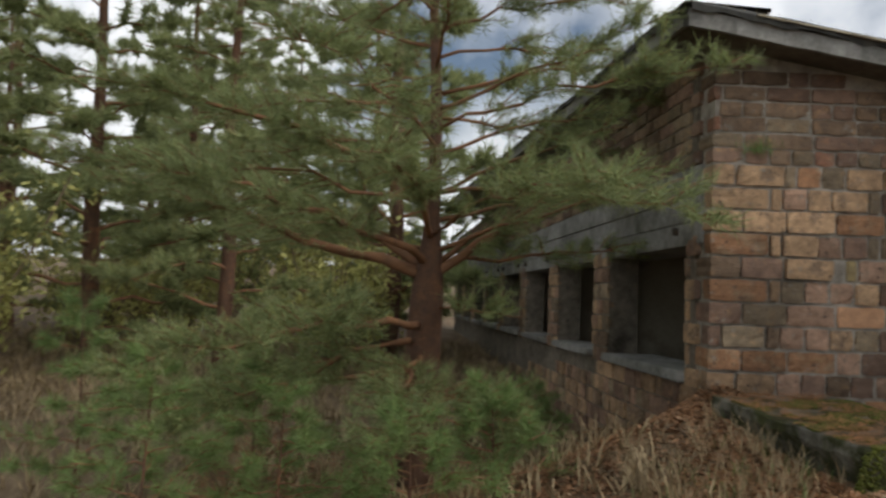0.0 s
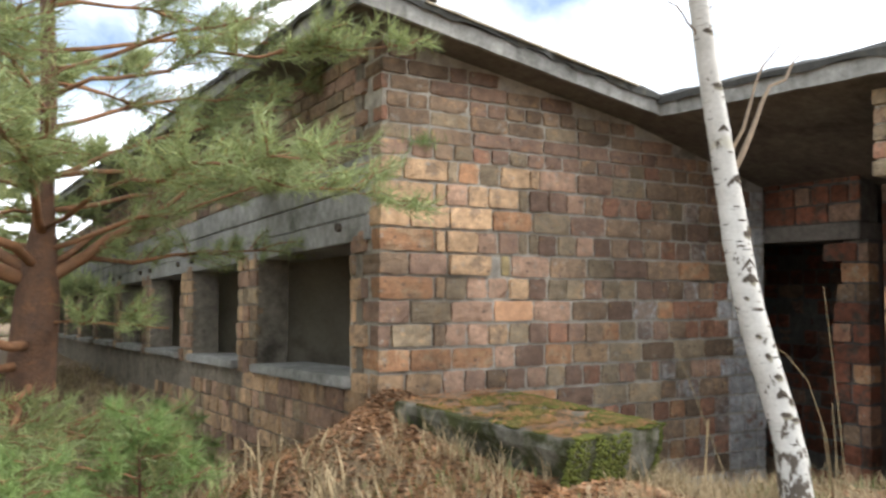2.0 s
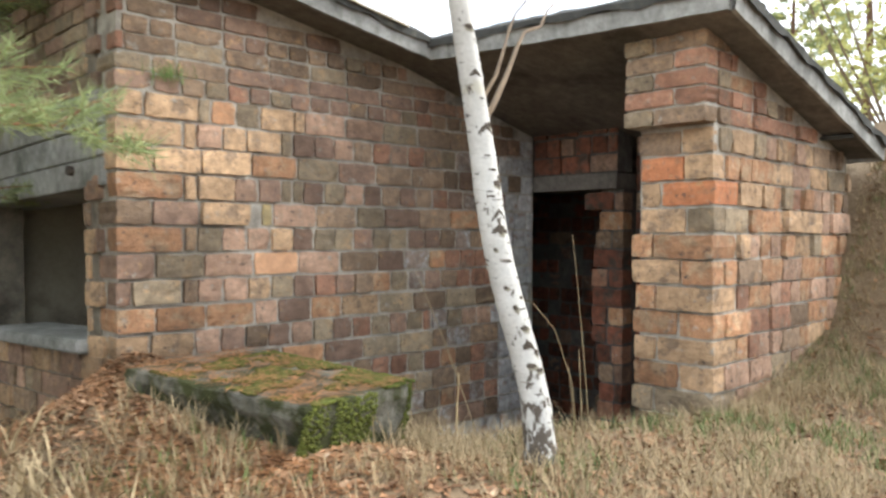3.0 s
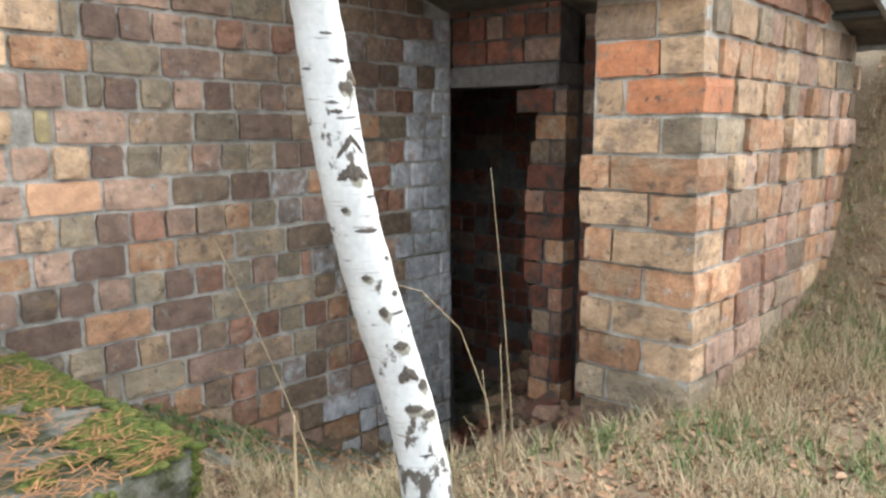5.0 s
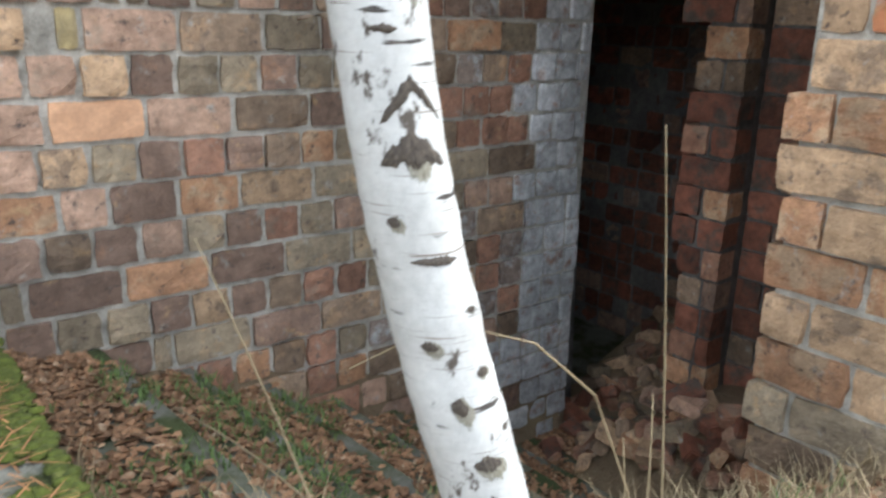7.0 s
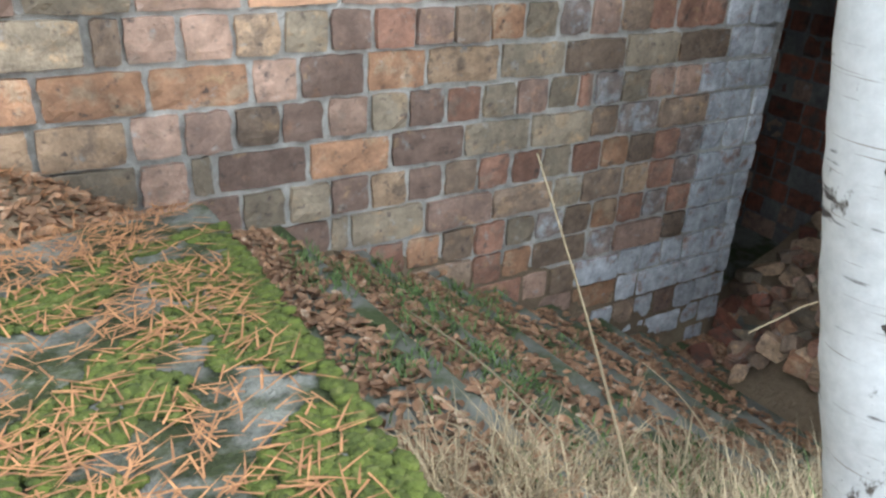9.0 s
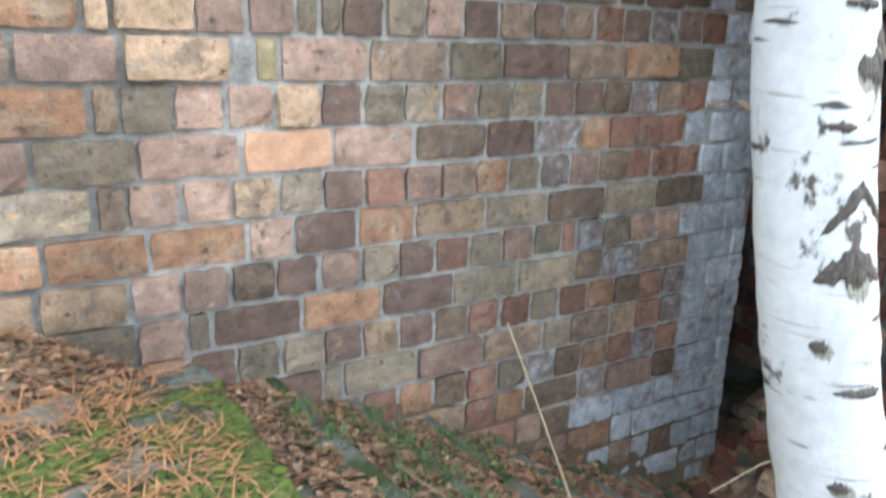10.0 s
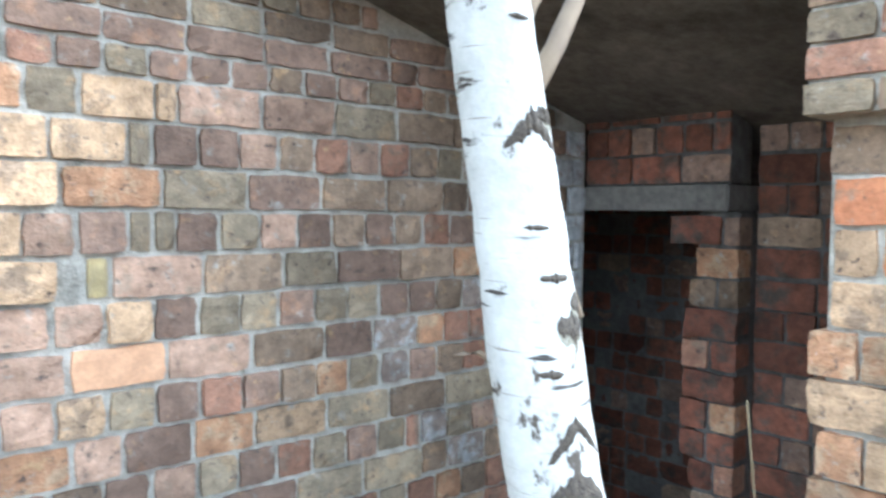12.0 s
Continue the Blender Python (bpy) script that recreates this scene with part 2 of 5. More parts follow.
def birch_bark():
    m = surface("birch_bark", (0.54, 0.53, 0.50), (0.42, 0.41, 0.38), 9, 70, 0.75, 0.35, 0.004)
    n, l = m.node_tree.nodes, m.node_tree.links
    b = n["Principled BSDF"]
    old = b.inputs["Base Color"].links[0].from_socket
    tc = n.new("ShaderNodeTexCoord")

    def bands(stretch, sc, low, high, col, prev):
        mp = n.new("ShaderNodeMapping")
        mp.inputs["Scale"].default_value = stretch
        l.new(tc.outputs["Object"], mp.inputs["Vector"])
        t = n.new("ShaderNodeTexNoise")
        t.inputs["Scale"].default_value, t.inputs["Detail"].default_value = sc, 4.0
        l.new(mp.outputs[0], t.inputs["Vector"])
        r = n.new("ShaderNodeMapRange")
        r.inputs["From Min"].default_value, r.inputs["From Max"].default_value = low, high
        l.new(t.outputs["Fac"], r.inputs["Value"])
        x = n.new("ShaderNodeMix")
        x.data_type = "RGBA"
        x.inputs["B"].default_value = (*col, 1)
        l.new(r.outputs[0], x.inputs["Factor"])
        l.new(prev, x.inputs["A"])
        return x.outputs["Result"]

    c = bands((1, 1, 6), 9, 0.64, 0.68, (0.05, 0.042, 0.035), old)
    c = bands((0.5, 0.5, 16), 16, 0.66, 0.70, (0.20, 0.16, 0.13), c)
    c = bands((1, 1, 1.5), 5, 0.66, 0.72, (0.42, 0.40, 0.33), c)
    # rough dark bark takes over towards the foot
    sep = n.new("ShaderNodeSeparateXYZ")
    l.new(tc.outputs["Object"], sep.inputs[0])
    low = n.new("ShaderNodeMapRange")
    low.inputs["From Min"].default_value, low.inputs["From Max"].default_value = 0.08, 0.55
    low.inputs["To Min"].default_value, low.inputs["To Max"].default_value = 0.19, 0.0
    l.new(sep.outputs["Z"], low.inputs["Value"])
    mp = n.new("ShaderNodeMapping")
    mp.inputs["Scale"].default_value = (1, 1, 0.6)
    l.new(tc.outputs["Object"], mp.inputs["Vector"])
    rag = n.new("ShaderNodeTexNoise")
    rag.inputs["Scale"].default_value, rag.inputs["Detail"].default_value, rag.inputs["Roughness"].default_value = 19.0, 6.0, 0.65
    l.new(mp.outputs[0], rag.inputs["Vector"])
    tot = n.new("ShaderNodeMath")
    l.new(rag.outputs["Fac"], tot.inputs[0])
    l.new(low.outputs[0], tot.inputs[1])
    edge = n.new("ShaderNodeMapRange")
    edge.inputs["From Min"].default_value, edge.inputs["From Max"].default_value = 0.61, 0.65
    l.new(tot.outputs[0], edge.inputs["Value"])
    x = n.new("ShaderNodeMix")
    x.data_type = "RGBA"
    x.inputs["B"].default_value = (0.085, 0.07, 0.055, 1)
    l.new(edge.outputs[0], x.inputs["Factor"])
    l.new(c, x.inputs["A"])
    l.new(x.outputs["Result"], b.inputs["Base Color"])
    return m


M_BIRCH = birch_bark()
M_HALO = surface("grey_green_bark", (0.20, 0.185, 0.13), (0.30, 0.28, 0.23), 40, 90, 0.95, 0.8, 0.005, cc=(0.10, 0.085, 0.065), cc_scale=26)
M_KNOT = surface("black_bark", (0.05, 0.042, 0.036), (0.10, 0.08, 0.06), 40, 90, 0.95, 0.8, 0.006, cc=(0.13, 0.11, 0.085), cc_scale=22)


# ---- mesh helpers ----
def part(name, data, material, parent=None, label=""):
    """Links a bmesh or mesh as one mesh object, under parent if there is one."""
    if isinstance(data, bmesh.types.BMesh):
        me = bpy.data.meshes.new(name)
        data.to_mesh(me)
        data.free()
    else:
        me = data
    if material and not me.materials:
        me.materials.append(material)
    ob = new(name, me)
    if parent:
        ob.parent = parent
    return tagged(ob, label)


def boxes(specs, bevel=0.006, jitter=0.0):
    """One bmesh of boxes, each (x0, y0, z0, x1, y1, z1)."""
    bm = bmesh.new()
    for x0, y0, z0, x1, y1, z1 in specs:
        g = bmesh.ops.create_cube(bm, size=1.0, matrix=Matrix.LocRotScale(((x0 + x1) / 2, (y0 + y1) / 2, (z0 + z1) / 2), None, (x1 - x0, y1 - y0, z1 - z0)))
        if jitter:
            for v in g["verts"]:
                v.co += Vector([random.uniform(-jitter, jitter) for _ in range(3)])
    if bevel:
        bmesh.ops.bevel(bm, geom=bm.edges[:], offset=bevel, segments=2, affect="EDGES", clamp_overlap=True)
    return bm


class Build:
    """Gathers loose geometry and makes one mesh of it."""

    def __init__(self):
        self.v, self.f = [], []

    def tube(self, pts, rads, sides=8, cap=True):
        pts = [Vector(p) for p in pts]
        start = len(self.v)
        for i, p in enumerate(pts):
            d = (pts[min(i + 1, len(pts) - 1)] - pts[max(i - 1, 0)]).normalized()
            a = d.orthogonal().normalized() if abs(d.z) < 0.2 else d.cross(Vector((0, 1, 0))).normalized()
            b = d.cross(a)
            for k in range(sides):
                w = 2 * math.pi * k / sides
                self.v.append(tuple(p + (a * math.cos(w) + b * math.sin(w)) * rads[i]))
        for i in range(len(pts) - 1):
            for k in range(sides):
                q, r = start + i * sides, (k + 1) % sides
                self.f.append((q + k, q + r, q + sides + r, q + sides + k))
        if cap:
            self.f.append(tuple(start + k for k in range(sides))[::-1])
            self.f.append(tuple(len(self.v) - sides + k for k in range(sides)))

    def tri(self, a, b, c):
        i = len(self.v)
        self.v += [tuple(a), tuple(b), tuple(c)]
        self.f.append((i, i + 1, i + 2))

    def quad(self, a, b, c, d):
        i = len(self.v)
        self.v += [tuple(a), tuple(b), tuple(c), tuple(d)]
        self.f.append((i, i + 1, i + 2, i + 3))

    def mesh(self, name, smooth=False):
        me = bpy.data.meshes.new(name)
        me.from_pydata(self.v, [], self.f)
        me.update()
        if smooth:
            me.polygons.foreach_set("use_smooth", [True] * len(me.polygons))
        return me


def smooth(a, b, x):
    t = min(1.0, max(0.0, (x - a) / (b - a)))
    return t * t * (3 - 2 * t)


# ---- the plan ----
AX, AY = 1.845, 5.12          # near corner of the window front and the gable wall
DOOR_X = 5.15                 # plane of the sunken door
PX, PY0, PY1 = 4.165, 3.07, 3.54  # end of the wing's wall
COURSE, THIN = 0.142, 0.097
ROW0 = 0.881                  # top of the course that carries the bright brick
FACADE = radians(4.0)
FLOOR_Z = -1.08
STEP_X, STEP_Z, TREAD, RISE, STEPS = 2.72, 0.05, 0.31, 0.156, 8
SLAB = (1.76, 3.37, 2.335, 4.55, 0.415)  # x0, y0, x1, y1, top of the landing slab
ROOF_END = (6.10, 2.88)       # outer corner of the wing's eave


def facade_point(s, out=0.0):
    """A place on the window front, s metres from its near corner, out metres before it."""
    return AX - math.sin(FACADE) * s - math.cos(FACADE) * out, AY + math.cos(FACADE) * s - math.sin(FACADE) * out


def slab_at(x, y):
    """Skews a place on the landing slab's box to where it lies: the slab is no true rectangle."""
    return x - 0.12 * (y - SLAB[1]) * (SLAB[2] - x) / (SLAB[2] - SLAB[0]), y - 0.22 * (SLAB[2] - x)


def on_slab(x, y):
    v = y + 0.22 * (SLAB[2] - x)
    u = (SLAB[2] - x) / (SLAB[2] - SLAB[0] + 0.12 * (v - SLAB[1]))
    return 0 < u < 1 and SLAB[1] < v < SLAB[3]


def heap_z(x, y):
    """The rubble that fills the doorway, higher towards the wing."""
    return FLOOR_Z + 0.62 * smooth(4.95, 4.2, y) * smooth(4.3, 5.1, x) + 0.40 * smooth(5.4, 6.8, x)


def roof_top(x):
    return 2.25 + (0.165 if x < 3.74 else 0.265) * (3.74 - x)


def stair_z(x):
    return max(FLOOR_Z, STEP_Z - RISE * (x - STEP_X) / TREAD)


def land(x, y):
    """The height of the natural ground."""
    q = -(x - 1.6) * 0.45 + max(0.0, y - 4.6) * 0.28
    h = 0.06 - 0.54 * smooth(0, 1, q)
    r = max(0.0, x - 4.0)
    h += min(1.9, 0.10 * r * r + 0.8 * smooth(5.65, 6.4, x))
    # litter heaped against the slab and the foot of the wall
    h += 0.27 * math.exp(-((x - 1.60) / 0.45) ** 2 - ((y - 4.25) / 0.80) ** 2) + 0.13 * math.exp(-((x - 2.0) / 0.5) ** 2 - ((y - 3.2) / 0.4) ** 2)
    h += 0.24 * math.exp(-((x - 1.95) / 0.32) ** 2 - ((y - 5.02) / 0.30) ** 2)
    far = math.hypot(x - 2, y - 4)
    h += 0.05 * (noise.noise((x * 0.9, y * 0.9, 3.1))) + 0.02 * noise.noise((x * 3.1, y * 3.1, 7.7))
    h += smooth(9, 40, far) * 1.2 * noise.noise((x * 0.05, y * 0.05, 1.3))
    return h


def ground_z(x, y):
    h = land(x, y)
    if 2.46 < x < 6.5 and 3.2 < y < 5.12:
        floor = stair_z(x) - 0.17
        edge = 3.92 if x < 4.1 else 3.92 - 0.35 * smooth(4.1, 4.5, x)
        k = smooth(edge - 0.62 - 0.2 * smooth(3.0, 4.0, x), edge, y) * smooth(2.44, 2.60, x)
        h = h * (1 - k) + min(h, floor) * k
    u = (y - AY) * math.cos(FACADE) - (x - AX) * math.sin(FACADE)
    inside = (y > AY + 0.2 and (x - AX) * math.cos(FACADE) + (y - AY) * math.sin(FACADE) > 0.2 and x < 9 and y < 40) or (x > 5.2 and 3.3 < y < 8 and x < 7.7)
    return -1.6 if inside else h


# ---- ground ----
def axis(lo, hi, near_lo, near_hi, step):
    pts = list(np.arange(near_lo, near_hi, step))
    d, x = step, near_hi
    while x < hi:
        pts.append(x)
        d *= 1.16
        x += d
    d, x = step, near_lo - step
    while x > lo:
        pts.append(x)
        d *= 1.16
        x -= d
    return sorted(pts + [lo, hi])


def make_ground():
    xs, ys = axis(-900, 900, -2.5, 7.0, 0.055), axis(-900, 900, -0.5, 7.0, 0.055)
    b = Build()
    b.v = [(x, y, ground_z(x, y)) for y in ys for x in xs]
    w = len(xs)
    b.f = [(j * w + i, j * w + i + 1, (j + 1) * w + i + 1, (j + 1) * w + i) for j in range(len(ys) - 1) for i in range(w - 1)]
    return tagged(part("ground", b.mesh("ground", True), M_GROUND), "brown forest soil with leaf litter and dry grass", "ground", kind="structure")


make_ground()


# ---- walls ----
def structure(name, specs, material, label, category, m=None, bevel=0.004, jitter=0.0):
    ob = part(name, boxes(specs, bevel, jitter), material)
    if m is not None:
        ob.matrix_world = m
    return tagged(ob, label, category, kind="structure")


R = 0.013  # depth of the joints
TOPZ = roof_top(AX) - 0.1
front = Build()


def prism(poly, lo, hi):
    """A bmesh: a plan polygon drawn up between two height functions of x."""
    bm = bmesh.new()
    low = [bm.verts.new((x, y, lo(x))) for x, y in poly]
    top = [bm.verts.new((x, y, hi(x))) for x, y in poly]
    n = len(poly)
    bm.faces.new(low[::-1])
    bm.faces.new(top)
    for i in range(n):
        bm.faces.new((low[i], low[(i + 1) % n], top[(i + 1) % n], top[i]))
    return bm


under = lambda x: roof_top(x) - 0.10
deep = lambda x: -1.5
wall_gable = tagged(part("wall_gable", prism([(AX + R, AY + R), (3.74, AY + R), (DOOR_X, AY + R), (DOOR_X, AY + 0.45), (3.74, AY + 0.45), (AX + 0.45, AY + 0.45), (AX + R, AY + 0.45)], deep, under), M_MORTAR),
                    "weathered brick gable wall of mixed tan and brown bricks", "wall", kind="structure")
wall_wing = tagged(part("wall_wing", prism([(PX + R, PY0 + R), (ROOF_END[0] - 0.03, PY0 + R), (ROOF_END[0] - 0.03, PY1 - 0.02), (PX + R, PY1 - 0.02)], deep, under), M_MORTAR),
                   "brick wall of the side wing, ragged at its open end", "wall", kind="structure")
LINTEL_Z = 1.335
BACK_X = DOOR_X + 0.20
# the doorway walls carry the recess's shade in their dark colours
wall_door = tagged(part("wall_door", boxes([(BACK_X + R, PY1 - 0.02, -1.5, BACK_X + 0.3, 4.30, 1.86)], 0), M_SHADED),
                   "brick wall around the sunken doorway, coloured dark for shade", "wall", kind="structure")
wall_over = structure("wall_over_door", [(DOOR_X + R, 4.335, LINTEL_Z + 0.124, BACK_X, AY, 1.86)], M_SHADED, "brickwork above the door lintel, coloured dark for shade", "wall", bevel=0)
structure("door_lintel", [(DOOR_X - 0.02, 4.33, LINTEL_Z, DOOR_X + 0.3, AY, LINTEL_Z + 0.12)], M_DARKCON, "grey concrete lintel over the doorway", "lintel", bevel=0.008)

# the window front, in its own frame: x runs back along the front from the corner (minus), y into the house
MF = Matrix.Translation((AX, AY, 0)) @ pose(0, 0, 0, 0, 0, -90 + 4.0) @ pose(0, 0, 0, 0, -2.1, 0)
W_FIRST, W_WIDE, W_PIER, W_COUNT = 0.33, 1.48, 0.47, 8
W_MORE = 0.24  # the first window hole is wider than the rest
SILL_Z, HEAD_Z, BEAM_Z = 0.42, 1.25, 1.76
F_LEN = W_FIRST + W_MORE + W_COUNT * (W_WIDE + W_PIER)
wf = [(-F_LEN, R, -1.5, -0.20, 0.45, SILL_Z - 0.07), (-F_LEN, R, BEAM_Z, -0.20, 0.45, 2.46), (-W_FIRST, R, SILL_Z - 0.07, -0.20, 0.45, HEAD_Z)]
piers = [(W_FIRST + W_MORE + W_WIDE + k * (W_WIDE + W_PIER), W_FIRST + W_MORE + (k + 1) * (W_WIDE + W_PIER)) for k in range(W_COUNT)]
holes = [(W_FIRST, piers[0][0])] + [(p[1], q[0]) for p, q in zip(piers, piers[1:])]
for a, c in piers:
    wf.append((-c, R, SILL_Z - 0.07, -a, 0.27, HEAD_Z))
wall_window = part("wall_window_front", boxes(wf, 0), M_OLDJOINT)
wall_window.matrix_world = MF
tagged(wall_window, "long brick wall with a row of open window holes", "wall", kind="structure")
structure("concrete_beam", [(-F_LEN, -0.004, HEAD_Z, -0.10, 0.45, 1.40), (-F_LEN, 0.004, 1.408, -0.10, 0.45, 1.57), (-F_LEN, -0.002, 1.578, -0.10, 0.45, BEAM_Z)],
          M_CONCRETE, "grey board-marked concrete beam over the window holes", "beam", MF, 0.006)
for a, c in holes:
    ob = structure("window_sill", [(-c, -0.06, SILL_Z - 0.07, -a, 0.42, SILL_Z)], M_CONCRETE, "rough concrete sill of an empty window hole", "window sill", MF, 0.012, 0.006)
    ob["group"] = "window sills"
# holes with dark mouths in the beam above the piers
for a, c in [(0.0, W_FIRST + 0.30)] + piers:
    for s in ((c - 0.16,) if a == 0 else (a - 0.02, c + 0.06)):
        b = Build()
        b.tube([(-s, -0.035, HEAD_Z + 0.105), (-s, 0.02, HEAD_Z + 0.105)], [0.028, 0.028], 8)
        ob = part("pipe_stub", b.mesh("pipe_stub"), M_KNOT)
        ob.matrix_world = MF
        tagged(ob, "short dark rusty pipe stub in the concrete beam", "pipe", "pipe stubs")
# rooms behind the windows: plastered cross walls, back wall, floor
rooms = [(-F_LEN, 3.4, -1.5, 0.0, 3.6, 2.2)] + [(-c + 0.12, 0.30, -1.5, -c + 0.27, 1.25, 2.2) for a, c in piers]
# the back wall's near-black colour paints in the darkness of the rooms
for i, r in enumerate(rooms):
    structure("wall_inner_%d" % (i + 1), [r], M_PLASTER if i else M_SHADED, "stained beige plaster wall inside the ruin" if i else "back wall inside the ruin, coloured dark for the unlit room", "wall", MF, 0)
structure("floor_rooms", [(-F_LEN, 0.45, -0.7, -0.46, 3.4, -0.55)], M_STEP, "dirty concrete floor inside the ruin", "floor", MF, 0)
structure("floor_passage", [(4.86, PY1 - 0.05, FLOOR_Z - 0.3, 9.0, 7.4, FLOOR_Z - 0.02)], M_STEP, "rubble-strewn concrete floor of the passage", "floor", bevel=0)
# passage walls take the darkened concrete in place of indoor shade
wall_back = structure("wall_passage_end", [(6.6, 3.3, -1.5, 6.8, 7.4, 1.8)], M_DARKCON, "brick wall at the passage's end, coloured dark for shade", "wall", bevel=0)
structure("wall_passage_side", [(DOOR_X + 0.3, 7.4, -1.5, 7.6, 7.6, 1.8)], M_DARKCON, "wall beside the passage, coloured dark for shade", "wall", bevel=0)
structure("wall_passage_wing", [(DOOR_X + 0.3, PY1 - 0.02, -1.5, 7.4, 3.74, 1.6)], M_DARKCON, "wall between passage and wing, coloured dark for shade", "wall", bevel=0)
structure("wall_rear", [(5.8, PY0 + 0.4, -1.5, 6.0, PY1, 1.2)], M_MORTAR, "plain rear wall of the wing", "wall", bevel=0)
pier = tagged(part("wall_jamb", boxes([(DOOR_X + 0.04, 4.305, -1.2, BACK_X + 0.02, 4.50, LINTEL_Z)], 0.01), M_SHADED), "broken brick jamb behind the doorway", "wall", kind="structure")

# ---- roof ----
EAVE_Y, EAVE_X = AY - 0.29, AX - 0.27
far = facade_point(F_LEN, 0.27)


def roof_slab(lo, hi, grow=0.0):
    """Two plates that meet over the inner corner."""
    bm = bmesh.new()
    for poly in ([(EAVE_X - grow, EAVE_Y - grow), (3.76, EAVE_Y - grow), (3.76, far[1]), (far[0] - grow, far[1])],
                 [(3.76, EAVE_Y - grow), (3.93 - grow, ROOF_END[1] - grow), (ROOF_END[0] + grow, ROOF_END[1] - grow), (ROOF_END[0] + grow, 3.5), (8.2, 3.5), (8.2, far[1]), (3.76, far[1])]):
        low = [bm.verts.new((x, y, lo(x))) for x, y in poly]
        top = [bm.verts.new((x, y, hi(x))) for x, y in poly]
        n = len(poly)
        bm.faces.new(low[::-1])
        bm.faces.new(top)
        for i in range(n):
            bm.faces.new((low[i], low[(i + 1) % n], top[(i + 1) % n], top[i]))
    return bm


tagged(part("roof", roof_slab(lambda x: roof_top(x) - 0.10, lambda x: roof_top(x) - 0.012), M_DARKCON), "sloping concrete roof slab, underside stained and coloured dark for shade", "roof", kind="structure")


def felt_edge(a, c, name="roofing_felt"):
    """A torn strip of felt along an eave from a to c."""
    a, c = Vector(a), Vector(c)
    n = max(2, int((c - a).length / 0.09))
    side = Vector((0, 0, 1)).cross(c - a).normalized()
    b = Build()
    rows = []
    for i in range(n + 1):
        p = a.lerp(c, i / n)
        z = roof_top(p.x)
        j = random.uniform(0.01, 0.035)
        rows.append([(p.x - side.x * e, p.y - side.y * e, z + h) for e, h in ((0.03 + j, -random.uniform(0.02, 0.055)), (0.035 + j, 0.0), (0.02, 0.022 + random.uniform(0, 0.012)), (-0.5, 0.012), (-0.5, -0.010), (0.0, -0.010))])
    for r0, r1 in zip(rows, rows[1:]):
        for k in range(6):
            b.quad(r0[k], r1[k], r1[(k + 1) % 6], r0[(k + 1) % 6])
    return tagged(part(name, b.mesh(name), M_FELT), "torn black roofing felt along the eave", "roofing felt")


def fascia(a, c, label):
    a, c = Vector(a), Vector(c)
    side = Vector((0, 0, 1)).cross(c - a).normalized()
    b = Build()
    n = 24
    for o0, o1, z0, z1 in ((0.0, 0.028, -0.125, -0.028),):
        rows = []
        for i in range(n + 1):
            p = a.lerp(c, i / n)
            z = roof_top(p.x)
            w = random.uniform(-0.003, 0.003)
            rows.append([(p.x - side.x * o, p.y - side.y * o, z + h + w) for o, h in ((o0 + 0.002, z0), (o1, z0), (o1 + 0.004, z1), (o0 + 0.002, z1))])
        for r0, r1 in zip(rows, rows[1:]):
            for k in range(4):
                b.quad(r0[k], r1[k], r1[(k + 1) % 4], r0[(k + 1) % 4])
    return tagged(part("fascia", b.mesh("fascia"), M_CONCRETE), label, "fascia", kind="structure")


V, RC, RE = (3.76, EAVE_Y, 0), (3.93, ROOF_END[1], 0), (*ROOF_END, 0)
for a, c in (((EAVE_X, EAVE_Y, 0), V), (V, RC), (RC, RE), (RE, (ROOF_END[0], 3.5, 0)), ((far[0], far[1], 0), (EAVE_X, EAVE_Y, 0))):
    felt_edge(a, c)
    fascia(a, c, "grey weathered concrete edge of the roof")

# loose pale strips on the eave
for x0, x1, dy, dz in ((1.95, 2.75, 0.075, 0.012), (2.35, 3.15, 0.06, 0.02), (2.85, 3.5, 0.085, 0.006)):
    b = Build()
    pts = [[(x, EAVE_Y - dy + o, roof_top(x) + dz + h - 0.02) for o, h in ((0, 0), (0.03, 0.004), (0.03, 0.014), (0, 0.010))] for x in np.linspace(x0, x1, 7)]
    for r0, r1 in zip(pts, pts[1:]):
        for k in range(4):
            b.quad(r0[k], r1[k], r1[(k + 1) % 4], r0[(k + 1) % 4])
    tagged(part("roof_batten", b.mesh("roof_batten"), M_PLASTER), "pale loose wooden strip along the roof edge", "batten", "battens")

# ---- stair and landing ----
stair = tagged(new("concrete_stair"), "damp concrete stair going down beside the brick wall to the doorway", "stair")
stair.location = (STEP_X, 4.4, FLOOR_Z)
for k in range(STEPS):
    x = STEP_X - TREAD + 0.005 + k * TREAD
    z = STEP_Z - k * RISE
    lx, lz = x - STEP_X, z - FLOOR_Z
    bm = boxes([(lx, 3.62 - 4.4, lz - 0.30, lx + TREAD + (0.0 if k < STEPS - 1 else 0.2), AY - 4.4 + 0.004, lz)], 0.012, 0.006)
    for v in bm.verts:
        v.co.x += 0.07 * (AY - 4.4 - v.co.y)
    part("step", bm, M_STEP, stair)


